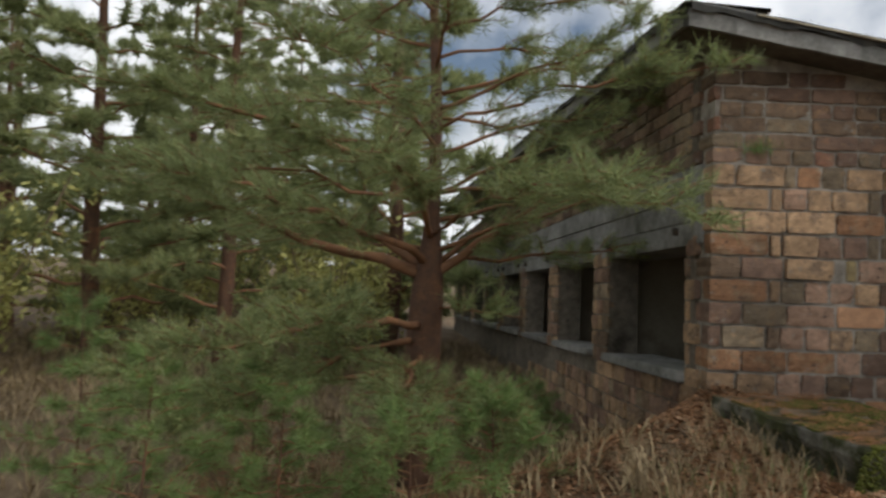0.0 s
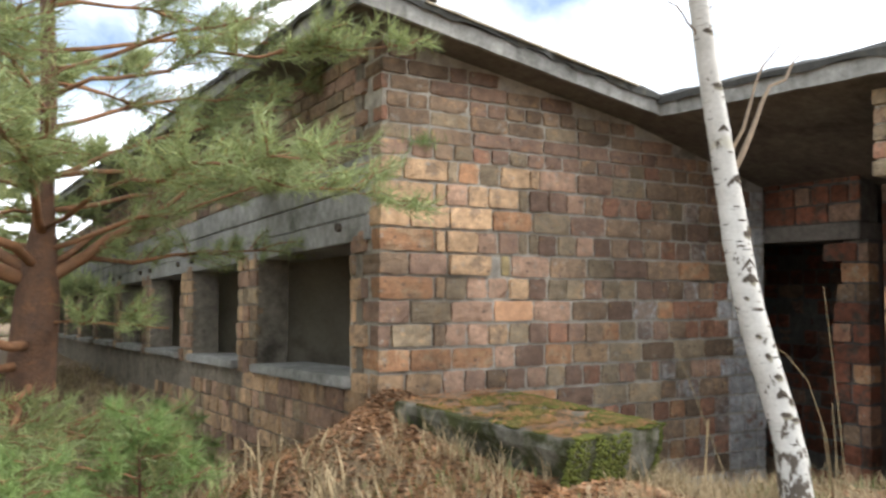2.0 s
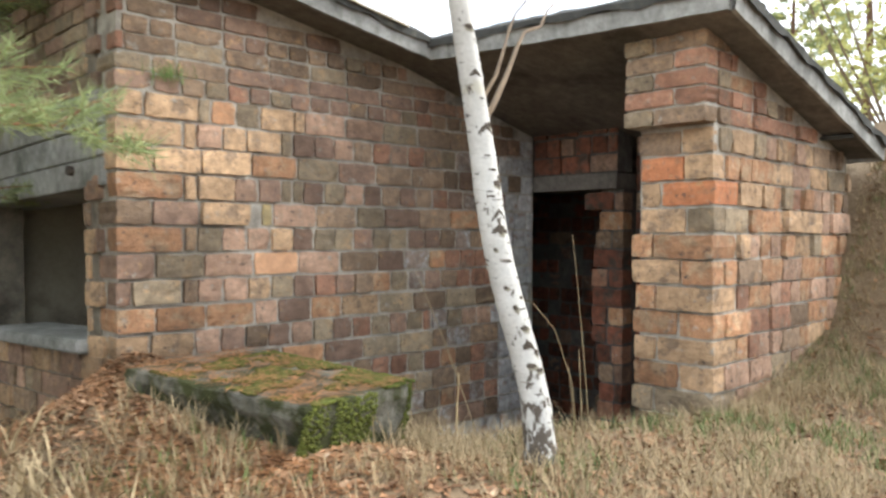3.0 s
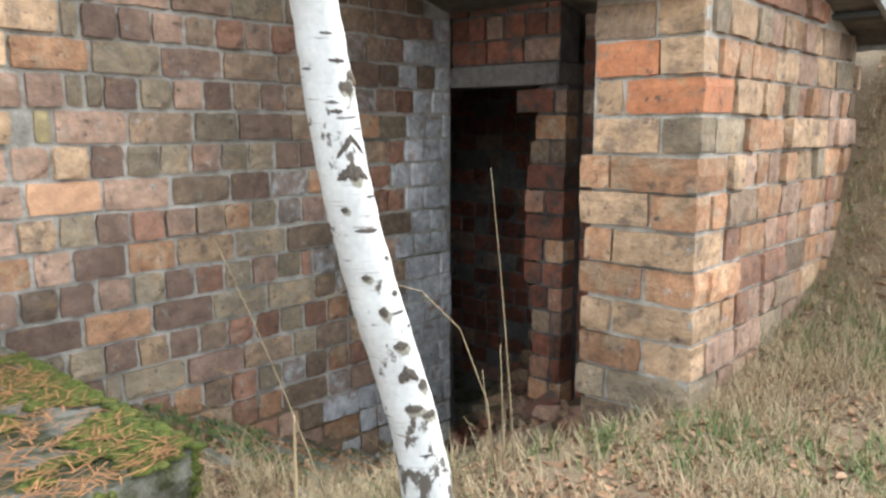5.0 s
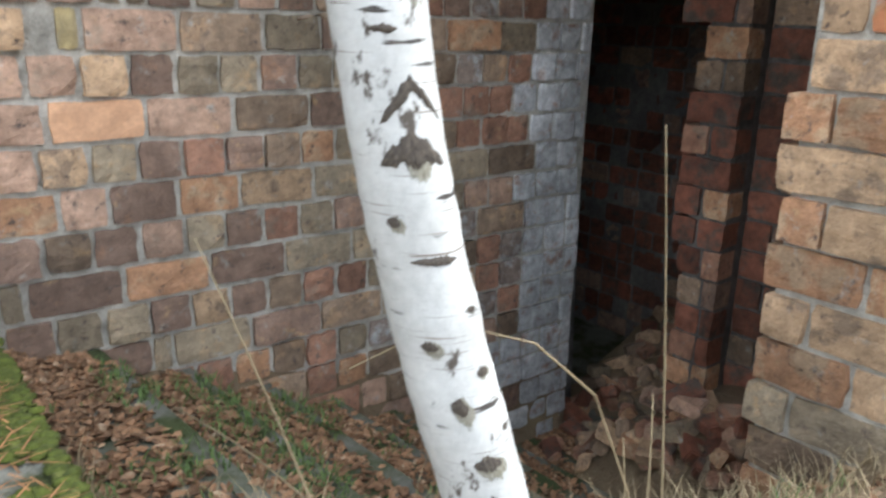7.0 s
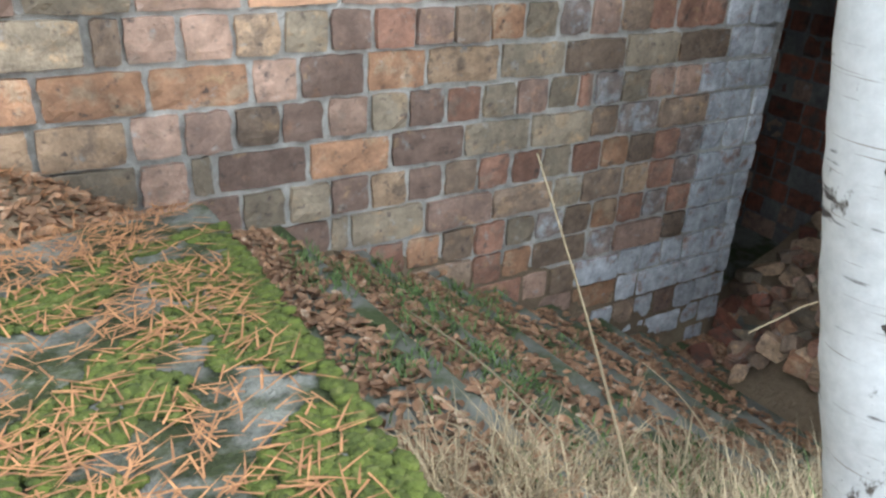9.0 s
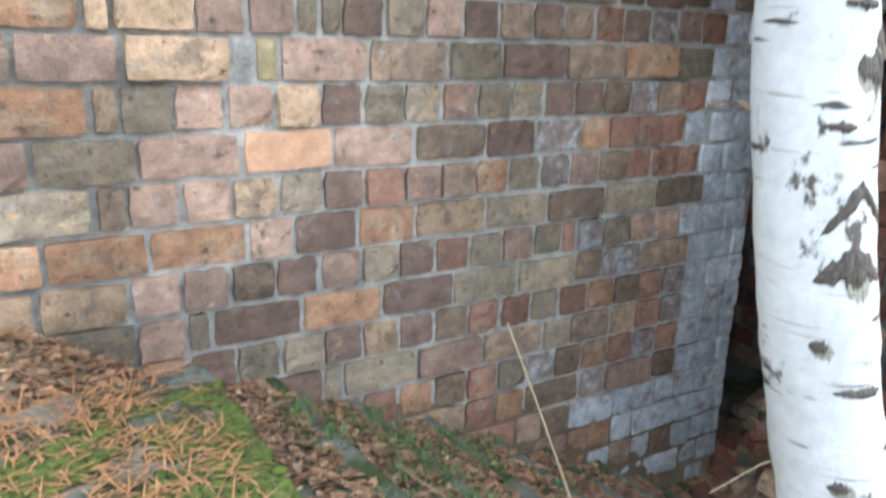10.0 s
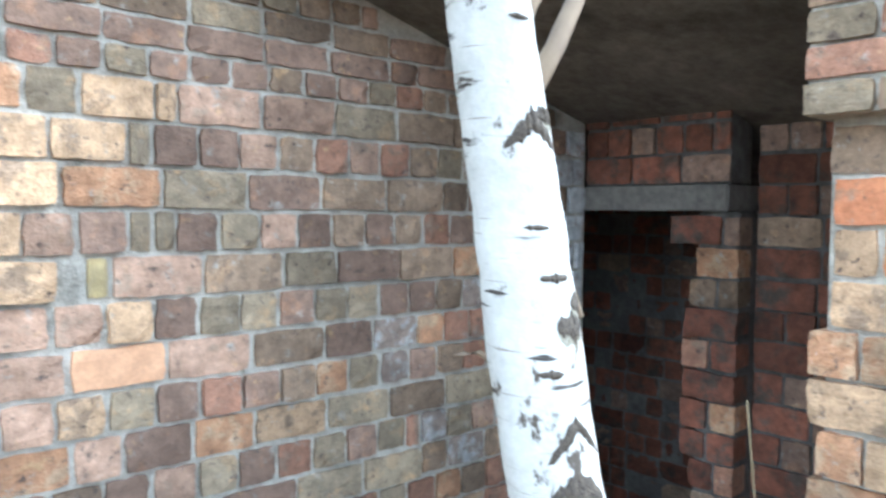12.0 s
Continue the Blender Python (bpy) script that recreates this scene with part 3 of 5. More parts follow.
def rough_slab(x0, y0, z0, x1, y1, z1, n=26):
    """A block of concrete with a finely cut, uneven top and crumbled edges."""
    bm = boxes([(x0, y0, z0, x1, y1, z1)], 0)
    bmesh.ops.subdivide_edges(bm, edges=bm.edges[:], cuts=n, use_grid_fill=True)
    for v in bm.verts:
        p = v.co
        e = min(p.x - x0, x1 - p.x) < 1e-4, min(p.y - y0, y1 - p.y) < 1e-4, z1 - p.z < 1e-4
        if sum(e) >= 2:
            p += Vector(((x0 + x1) / 2 - p.x, (y0 + y1) / 2 - p.y, (z0 + z1) / 2 - p.z)).normalized() * random.uniform(0.0, 0.016)
        dip = max(0.0, z1 - 0.05 - p.z)
        p.x += 0.55 * dip * smooth(x0 + 0.15, x0, p.x)
        p.y += 0.30 * dip * smooth(y0 + 0.15, y0, p.y)
        q = noise.noise((p.x * 9, p.y * 9, p.z * 9))
        p.z += 0.010 * q
        p.x, p.y = slab_at(p.x, p.y)
        p.x += 0.008 * noise.noise((p.x * 7 + 5, p.y * 7, p.z * 7))
    return bm


landing = tagged(part("landing_slab", rough_slab(SLAB[0], SLAB[1], 0.16, SLAB[2], SLAB[3], SLAB[4]), M_SLAB), "mossy concrete landing slab strewn with pine needles", "slab")

# ---- birch ----
birch = tagged(new("birch_tree"), "slim leaning white birch beside the stair", "tree")
CENTRE = [(2.77, 3.07, -0.15, 0.095), (2.765, 3.072, 0.0, 0.080), (2.765, 3.08, 0.10, 0.068), (2.765, 3.10, 0.28, 0.061), (2.75, 3.124, 0.42, 0.059), (2.715, 3.148, 0.57, 0.058), (2.677, 3.172, 0.72, 0.057), (2.643, 3.195, 0.88, 0.056),
          (2.621, 3.213, 1.02, 0.055), (2.604, 3.229, 1.17, 0.055), (2.585, 3.239, 1.32, 0.051), (2.556, 3.243, 1.46, 0.048), (2.516, 3.239, 1.62, 0.046), (2.453, 3.224, 1.80, 0.042), (2.343, 3.18, 2.10, 0.038), (2.2, 3.12, 2.5, 0.034), (2.0, 3.0, 3.1, 0.027), (1.8, 2.9, 3.9, 0.018), (1.6, 2.8, 4.8, 0.008)]
BX, BY, BZ = 2.76, 3.075, 0.02
birch.location = (BX, BY, BZ)


def along(curve, n):
    """Resamples (x, z, r) rows to n smooth steps."""
    t = np.linspace(0, len(curve) - 1, n)
    k = np.arange(len(curve))
    return [np.interp(t, k, [c[i] for c in curve]) for i in range(4)]


def birch_tube(lo, hi, n, wob=0.003):
    xs, ys, zs, rs = along(CENTRE[lo:hi], n)
    b = Build()
    pts = [(x - BX, y - BY, z - BZ) for x, y, z in zip(xs, ys, zs)]
    b.tube(pts, [r + random.uniform(-wob, wob) for r in rs], 20)
    return b.mesh("trunk", True)


part("trunk", birch_tube(0, len(CENTRE), 110, 0.0014), M_BIRCH, birch, "white bark with black scars, dark and cracked at the foot")


def birch_at(z):
    zs = [c[2] for c in CENTRE]
    return np.interp(z, zs, [c[0] for c in CENTRE]) - BX, np.interp(z, zs, [c[1] for c in CENTRE]) - BY, np.interp(z, zs, [c[3] for c in CENTRE])


def birch_mark(z, face, wide, high, chevron=0.0, thick=0.0035, bark=None):
    """A dark scar on the bark, bent round the trunk; face: degrees, 270 looks at -y."""
    b = Build()
    n, m = 22, 6
    rows = []
    for i in range(n + 1):
        u = i / n * 2 - 1
        col = []
        for j in range(m + 1):
            w = j / m * 2 - 1
            shape = math.sqrt(max(0.0, 1 - abs(u) ** 1.4)) * (0.55 + 0.9 * abs(noise.noise((u * 4.5, z * 31, 1.7)))) + 0.25 * max(0.0, noise.noise((u * 9, z * 57, 4.2))) * (1 - abs(u))
            zz = z + (w * high * shape * (0.8 + 0.4 * random.random())) - chevron * abs(u)
            cx, cy, r = birch_at(zz)
            a = radians(face) + u * wide
            rr = r + 0.0005 + thick * max(0.0, 1 - w * w) * shape
            col.append((cx + math.cos(a) * rr, cy + math.sin(a) * rr, zz - BZ))
        rows.append(col)
    for r0, r1 in zip(rows, rows[1:]):
        for j in range(m):
            b.quad(r0[j], r1[j], r1[j + 1], r0[j + 1])
    part("bark_scar", b.mesh("bark_scar", True), bark or M_KNOT, birch)


for mark in ((1.19, 278, 0.45, 0.020), (1.085, 262, 0.75, 0.012, 0.045), (1.02, 254, 0.75, 0.020, 0.025), (1.003, 254, 0.25, 0.020), (0.885, 256, 0.55, 0.007), (1.14, 238, 0.3, 0.006), (1.245, 262, 0.4, 0.006), (0.82, 290, 0.2, 0.008), (0.74, 285, 0.2, 0.010),
             (0.66, 300, 0.3, 0.012), (0.62, 255, 0.35, 0.014), (1.215, 300, 0.35, 0.016), (1.30, 245, 0.3, 0.004), (1.415, 262, 0.8, 0.015, 0.03), (1.42, 285, 0.4, 0.012), (0.93, 214, 0.16, 0.010), (0.78, 222, 0.2, 0.010),
             (0.70, 240, 0.2, 0.018), (0.56, 250, 0.45, 0.022, 0.02), (0.52, 285, 0.35, 0.018), (0.47, 240, 0.4, 0.016), (0.45, 275, 0.4, 0.014), (1.62, 250, 0.6, 0.014, 0.02), (1.78, 260, 0.6, 0.014), (1.98, 250, 0.7, 0.014), (2.2, 255, 0.6, 0.012), (1.52, 265, 0.3, 0.004)):
    birch_mark(*mark)
    z, face, wide, high = mark[:4]
    if high > 0.009 and len(mark) < 5:
        birch_mark(z - 0.35 * high, face + 4, wide * 1.12, high * 1.4, mark[4] * 1.15 if len(mark) > 4 else 0.0, 0.0012, M_HALO)


def birch_limb(z, tip, r, name="branch"):
    b = Build()
    x, y, rad = birch_at(z)
    p0, p1 = Vector((x, y, z - BZ)), Vector(tip) - Vector((BX, BY, BZ))
    pts = [p0.lerp(p1, t) + Vector((0, 0, 0.05 * math.sin(t * 3.1))) + Vector((random.uniform(-1, 1), random.uniform(-1, 1), random.uniform(-1, 1))) * 0.022 * (p1 - p0).length * (0 < t < 1) for t in np.linspace(0, 1, 9)]
    b.tube(pts, [r * (1 - 0.75 * t) for t in np.linspace(0, 1, 9)], 7)
    part(name, b.mesh(name, True), M_TWIG, birch)


birch_limb(1.40, (3.15, 3.32, 2.05), 0.014)
birch_limb(1.44, (3.0, 3.28, 2.12), 0.009)
birch_limb(1.03, (2.545, 3.30, 1.145), 0.008, "branch_stub")
birch_limb(1.175, (2.636, 3.186, 1.195), 0.019, "branch_stub")
birch_limb(1.95, (2.44, 3.2, 2.10), 0.008, "branch_stub")
birch_limb(1.90, (2.12, 3.18, 2.08), 0.006)
birch_limb(2.3, (2.6, 3.4, 2.9), 0.006)
birch_limb(2.6, (1.7, 2.9, 3.2), 0.006)


# ---- pines ----
def pine(name, height, trunk_r, crown_lo, reach, branches, twigs, needles, needle_len, width, label, mat, extra=(), lean=0.0, seed=1, limb_r=0.022, slim=0.0):
    """A pine: a tapered trunk, limbs with twigs, and a crown of needle tufts."""
    rng = random.Random(seed)
    root = tagged(new(name), label, "tree")
    tb, lb, nb = Build(), Build(), []
    zs = np.linspace(-0.25, height, 26)
    tpts = [(lean * (z / height) ** 2 + 0.03 * math.sin(z * 1.7 + seed), 0.03 * math.cos(z * 1.3 + seed), z) for z in zs]
    tb.tube(tpts, [trunk_r * (1.25 - 0.25 * smooth(-0.25, 0.3, z)) * (1 - 0.55 * smooth(1.3, 1.9, z) * slim) * (1 - 0.86 * max(0, z) / height) for z in zs], 14)
    at = lambda z: Vector((np.interp(z, zs, [p[0] for p in tpts]), np.interp(z, zs, [p[1] for p in tpts]), z))

    def limb(z, az, length, rise, droop, r, dens=1.0):
        p0 = at(z)
        d = Vector((math.cos(az), math.sin(az), 0))
        side = Vector((-d.y, d.x, 0))
        n = 9
        bend = rng.uniform(-0.25, 0.25)
        pts = [p0 + d * (length * t) + side * (bend * length * t * t) + Vector((0, 0, rise * length * t - droop * length * t * t)) + Vector((rng.uniform(-1, 1), rng.uniform(-1, 1), rng.uniform(-1, 1))) * 0.02 * length * (t > 0) for t in np.linspace(0, 1, n)]
        lb.tube(pts, [max(0.003, r * (1 - 0.88 * t)) for t in np.linspace(0, 1, n)], 6)
        k = max(3, int(twigs * dens * length))
        for i in range(k):
            t = rng.uniform(0.25, 1.0)
            f = t * (n - 1)
            q = pts[int(f)].lerp(pts[min(n - 1, int(f) + 1)], f - int(f))
            out = (d * rng.uniform(0.2, 0.9) + side * rng.uniform(-1, 1) + Vector((0, 0, rng.uniform(-0.15, 0.55)))).normalized()
            ln = rng.uniform(0.12, 0.42) * (1.25 - 0.6 * t) * min(1.0, length)
            e = q + out * ln
            lb.tube([q, q.lerp(e, 0.55) + Vector((0, 0, 0.02)), e], [0.005, 0.004, 0.0025], 3, False)
            for c in np.linspace(0.45, 1.0, 3):
                nb.append((q.lerp(e, c), (out + Vector((0, 0, 0.35 * c))).normalized()))
    for args in extra:
        limb(*args)
    for i in range(branches):
        t = (i + 0.5) / branches
        z = crown_lo + (height - crown_lo) * t ** 0.9
        limb(z, i * 2.399 + rng.uniform(-0.4, 0.4), reach * (1 - 0.78 * t) * rng.uniform(0.7, 1.15), rng.uniform(0.1, 0.45), rng.uniform(0.0, 0.35), limb_r * (1 - 0.6 * t))
    g = np.random.default_rng(seed)
    c, d = np.array([tuple(p) for p, _ in nb]), np.array([tuple(q) for _, q in nb])
    m = len(c)
    base = np.repeat(c, needles, 0) + g.normal(0, 0.012, (m * needles, 3)) - np.repeat(d, needles, 0) * g.uniform(0, 0.07, (m * needles, 1))
    way = np.repeat(d, needles, 0) * 0.75 + g.normal(0, 0.55, (m * needles, 3))
    way /= np.linalg.norm(way, axis=1, keepdims=True)
    perp = np.cross(way, g.normal(0, 1, (m * needles, 3)))
    perp /= np.linalg.norm(perp, axis=1, keepdims=True)
    tip = base + way * needle_len * g.uniform(0.7, 1.15, (m * needles, 1))
    v = np.stack([base - perp * width, base + perp * width, tip], 1).reshape(-1, 3)
    me = bpy.data.meshes.new("crown")
    me.from_pydata(v.tolist(), [], np.arange(len(v)).reshape(-1, 3).tolist())
    part("trunk", tb.mesh("trunk", True), M_PINEBARK, root)
    part("branchwork", lb.mesh("branchwork", True), M_LIMB, root)["kind"] = "stuff"
    part("crown", me, mat, root, "tufts of green needles")
    return root


PINE = (0.12, 5.75)
pi = math.pi
big = pine("pine_tree", 6.4, 0.14, 1.45, 2.3, 62, 18, 23, 0.10, 0.0027, "bushy green pine with reddish bark beside the ruin", M_NEEDLE, seed=4, lean=-0.1, slim=1.0, limb_r=0.017, extra=(
    (1.42, pi * 1.04, 2.3, 0.32, 0.06, 0.045, 1.6), (1.45, pi * 0.9, 1.6, 0.6, 0.2, 0.035, 1.5), (1.42, -0.15, 0.9, 0.75, 0.0, 0.04, 0.8), (1.5, 0.35, 1.2, 0.7, 0.1, 0.022, 0.8),
    (1.6, -0.42, 1.45, 0.35, 0.05, 0.016, 0.6), (2.0, -0.35, 1.3, 0.45, 0.1, 0.016, 0.6), (2.6, -0.55, 1.5, 0.25, 0.0, 0.016, 0.7), (1.2, -0.7, 0.8, 0.1, 0.1, 0.014, 0.7),
    (1.0, pi * 1.25, 1.9, -0.05, 0.18, 0.026, 1.9), (0.9, pi * 1.45, 1.6, -0.1, 0.1, 0.024, 1.7), (0.8, pi * 1.1, 2.0, -0.05, 0.12, 0.024, 1.9), (0.7, pi * 1.62, 1.3, 0.05, 0.1, 0.018, 1.5), (1.1, pi * 1.36, 2.2, 0.12, 0.18, 0.03, 1.8),
    (1.5, pi * 1.3, 2.1, 0.35, 0.15, 0.03, 1.7), (1.7, pi * 1.5, 1.7, 0.4, 0.2, 0.026, 1.6), (2.0, pi * 1.2, 2.2, 0.35, 0.15, 0.03, 1.7)))
big.location = (*PINE, land(*PINE))

# saplings at the big pine's foot
for i, (x, y, h) in enumerate(((0.50, 4.6, 0.62), (0.1, 4.2, 0.7), (-0.55, 4.3, 0.9), (-1.15, 4.0, 1.05), (-1.8, 4.7, 1.3), (-0.9, 5.0, 1.0), (0.95, 6.6, 0.6))):
    ob = pine("pine_sapling", h, 0.012, 0.12, 0.55, 18, 12, 24, 0.09, 0.0022, "young bright green pine sapling in dry grass", M_YOUNG, seed=40 + i, limb_r=0.006)
    ob.location = (x, y, land(x, y))

# the wood round about
wood = []
for i, (h, r, reach) in enumerate(((8.5, 0.14, 2.4), (7.0, 0.12, 2.2), (10.0, 0.16, 2.6))):
    ob = pine("pine_tree", h, r, 0.3 + i * 0.4, reach, 46, 9, 20, 0.20, 0.011, "tall pine of the surrounding wood", M_NEEDLE_FAR, seed=70 + i, limb_r=0.03)
    ob["group"] = "pines of the wood"
    wood.append(ob)
rng = random.Random(17)
places = []
while len(places) < 48:
    a, d = rng.choice((rng.uniform(1.1, 1.9), rng.uniform(-1.2, 0), rng.uniform(-1.2, 0))), rng.uniform(7.0, 30)
    x, y = 1.5 + math.sin(a) * d, 4.0 + math.cos(a) * d
    ang = math.degrees(math.atan2(x - 0.7, y - 1.2))
    if not (-62 < ang < -4 or 67 < ang < 104) or (x > 0.3 and 3 < y < 8) or any(math.hypot(x - p, y - q) < 1.7 for p, q in places):
        continue
    places.append((x, y))
for i, (x, y) in enumerate(places):
    k = rng.uniform(0.75, 1.15)
    m = Matrix.Translation((x, y, land(x, y))) @ pose(0, 0, 0, 0, 0, rng.uniform(0, 360)) @ Matrix.Scale(k, 4)
    if i < 3:
        wood[i].matrix_world = m
    else:
        ob = copy_thing(wood[i % 3], m)


def bush(x, y, size, seed):
    """A yellowing leafy bush: stems and many small leaves."""
    r = random.Random(seed)
    root = tagged(new("bush"), "yellow-green leafy bush at the wood's edge", "bush", "bushes")
    root.location = (x, y, land(x, y))
    st, lv = Build(), Build()
    for _ in range(16):
        a, ln = r.uniform(0, 2 * pi), size * r.uniform(0.6, 1.1)
        tip = Vector((math.cos(a) * ln * 0.5, math.sin(a) * ln * 0.5, ln))
        pts = [tip * t + Vector((math.cos(a), math.sin(a), 0)) * 0.1 * math.sin(t * 3) for t in np.linspace(0, 1, 6)]
        st.tube(pts, [0.02 * (1 - 0.8 * t) for t in np.linspace(0, 1, 6)], 5)
        for _ in range(110):
            t = r.uniform(0.3, 1.0)
            p = tip * t + Vector((r.gauss(0, 0.16), r.gauss(0, 0.16), r.gauss(0, 0.14))) * size * 0.7
            d, e = Vector((r.gauss(0, 1), r.gauss(0, 1), r.gauss(0, 1))).normalized() * 0.05, Vector((r.gauss(0, 1), r.gauss(0, 1), r.gauss(0, 1))).normalized() * 0.03
            lv.quad(p - d, p + e, p + d, p - e)
    part("branchwork", st.mesh("branchwork"), M_TWIG, root)["kind"] = "stuff"
    part("foliage", lv.mesh("foliage"), M_YELLOWLEAF, root)["kind"] = "stuff"


for i in range(26):
    a = rng.uniform(-1.35, -0.12) if i < 23 else rng.uniform(1.2, 1.7)
    d = rng.uniform(7.5, 16)
    bush(0.5 + math.sin(a) * d, 3.5 + math.cos(a) * d, rng.uniform(1.4, 2.8), 300 + i)

# ---- loose cover of the ground ----
def scatter_blades(name, spots, size, width, tilt, material, label, category, per=1, curl=0.3, seed=5):
    """Blades of grass or needles at spots (x, y, z), as one mesh."""
    rng = random.Random(seed)
    b = Build()
    for x, y, z in spots:
        for _ in range(per):
            a = rng.uniform(0, 2 * pi)
            h = size * rng.uniform(0.5, 1.2)
            lean = tilt * (rng.uniform(0.3, 1.3) if tilt < 1.4 else rng.uniform(0.92, 1.04))
            d = Vector((math.cos(a), math.sin(a), 0))
            s = Vector((-d.y, d.x, 0)) * width
            p = Vector((x + rng.gauss(0, 0.02) * (per > 1), y + rng.gauss(0, 0.02) * (per > 1), z))
            m = p + d * (h * 0.5 * math.sin(lean)) + Vector((0, 0, h * 0.5 * math.cos(lean)))
            e = m + d * (h * 0.5 * math.sin(min(1.65, lean + curl))) + Vector((0, 0, h * 0.5 * math.cos(min(1.65, lean + curl))))
            b.quad(p - s, p + s, m + s * 0.8, m - s * 0.8)
            b.tri(m - s * 0.8, m + s * 0.8, e)
    return tagged(part(name, b.mesh(name), material), label, category, kind="stuff")


def scatter_leaves(name, spots, size, material, label, category, seed=6):
    """Curled dry leaves lying at spots (x, y, z)."""
    rng = random.Random(seed)
    b = Build()
    for x, y, z in spots:
        r = size * rng.uniform(0.55, 1.2)
        rot = Euler((rng.uniform(-0.5, 0.5), rng.uniform(-0.5, 0.5), rng.uniform(0, 2 * pi))).to_matrix()
        c = rng.uniform(0.1, 0.45)
        pts = [rot @ Vector((u * r, w * r * 0.55, c * r * abs(w) + 0.2 * r * u * u)) + Vector((x, y, z + 0.3 * r * rng.uniform(0.1, 1.0))) for u, w in ((-1, 0), (-0.5, 0.75), (0.35, 0.85), (1, 0), (0.35, -0.85), (-0.5, -0.75), (0, 0))]
        i = len(b.v)
        b.v += [tuple(p) for p in pts]
        b.f += [(i + k, i + (k + 1) % 6, i + 6) for k in range(6)]
    return tagged(part(name, b.mesh(name), material), label, category, kind="stuff")


def on_stairs(x, y):
    return 2.46 < x < 5.1 and 3.85 < y < 5.1


def top_z(x, y):
    """The height of what lies uppermost: stair, slab or ground."""
    if on_slab(x, y):
        return SLAB[4] + 0.004
    z = ground_z(x, y)
    if STEP_X - TREAD < x < 5.1 and 3.62 < y < AY:
        z = max(z, STEP_Z - RISE * min(STEPS - 1, max(0, int((x - 0.07 * (AY - y) - STEP_X + TREAD) / TREAD))))
    return z


def spots(n, x0, y0, x1, y1, keep=None, seed=1):
    rng = random.Random(seed)
    out = []
    while len(out) < n:
        x, y = rng.uniform(x0, x1), rng.uniform(y0, y1)
        if y > AY - 0.03 and (x - AX) * math.cos(FACADE) + (y - AY) * math.sin(FACADE) > -0.03:
            if rng.random() < 0.9:
                continue
            continue
        if x > PX - 0.02 and y > PY0 - 0.03 and not (PY1 < y < AY):
            continue
        if keep and rng.random() > keep(x, y):
            continue
        out.append((x, y, top_z(x, y)))
    return out


clump = lambda f, k: (lambda x, y: smooth(-0.1, 0.35, noise.noise((x * f, y * f, k))))
open_ground = lambda x, y: 0.0 if on_slab(x, y) or on_stairs(x, y) else 1.0
scatter_leaves("dry_leaves", spots(15000, -1.2, 0.6, 7.2, 7.5, lambda x, y: open_ground(x, y) * (0.35 + 0.65 * clump(1.1, 2.0)(x, y)), 3), 0.025, M_DRYLEAF, "curled brown dry leaves on the forest floor", "leaves")
scatter_leaves("leaf_carpet", spots(13000, -0.3, 2.4, 2.9, 5.6, lambda x, y: open_ground(x, y) * (0.4 + 0.6 * clump(1.6, 4.0)(x, y)), 14), 0.022, M_DRYLEAF, "thick carpet of brown leaves before the wall", "leaves")
scatter_leaves("mound_leaves", spots(3800, 3.0, 1.2, 6.6, 3.1, None, 15), 0.02, M_DRYLEAF, "scattered dry leaves on the grassy bank", "leaves")
scatter_blades("straw_tufts", spots(150, 1.1, 2.9, 2.7, 4.3, open_ground, 16), 0.15, 0.0016, 0.55, M_STRAW, "tufts of dry straw before the slab", "grass", per=12)
scatter_blades("bank_grass", spots(2600, 3.0, 1.2, 7.0, 3.3, lambda x, y: 0.2 + clump(1.5, 6.0)(x, y), 17), 0.12, 0.0015, 0.9, M_STRAW, "flattened dry grass on the bank", "grass", per=7)
scatter_blades("bank_green", spots(500, 3.4, 1.6, 6.5, 3.3, clump(1.4, 8.0), 18), 0.08, 0.0016, 0.6, M_GRASS, "patches of green grass on the bank", "grass", per=8)
scatter_leaves("stair_leaves", spots(13000, 2.42, 3.6, 5.1, 5.1, lambda x, y: (0.5 + 0.5 * smooth(4.3, 5.0, y)) * (0.05 if ((x - 0.07 * (AY - y) - STEP_X) / TREAD) % 1 > 0.80 else 1.0), 4), 0.023, M_DRYLEAF, "dead brown leaves heaped on the stair", "leaves")
scatter_blades("dry_grass", spots(3600, 0.4, 0.6, 8.0, 4.3, lambda x, y: smooth(1.2, 2.4, x - 0.4 * (y - 3.2)) * open_ground(x, y) * (0.05 + clump(0.9, 5.0)(x, y)), 5), 0.13, 0.0016, 0.8, M_STRAW, "straw-coloured dry grass", "grass", per=7)
scatter_blades("grass_fringe", spots(200, 2.45, 3.3, 4.15, 3.9, None, 7), 0.20, 0.0014, 1.0, M_STRAW, "long dry grass hanging over the stair's edge", "grass", per=9)
scatter_blades("far_grass", spots(5200, -9, 1.5, 1.3, 16, None, 8), 0.22, 0.006, 0.7, M_STRAW, "pale dry grass under the pines", "grass", per=6)
scatter_blades("green_grass", spots(900, -0.5, 1.2, 7.5, 4.4, lambda x, y: open_ground(x, y) * clump(1.3, 9.0)(x, y), 9), 0.10, 0.002, 0.6, M_GRASS, "thin green grass among dry leaves", "grass", per=6)
scatter_blades("stair_grass", spots(420, 2.42, 3.7, 3.9, 5.08, lambda x, y: clump(2.2, 12.0)(x, y) * (1.0 if ((x - 0.07 * (AY - y) - STEP_X) / TREAD) % 1 > 0.6 else 0.15), 10), 0.04, 0.003, 0.7, M_GRASS, "small green weeds on the steps", "weeds", per=6)
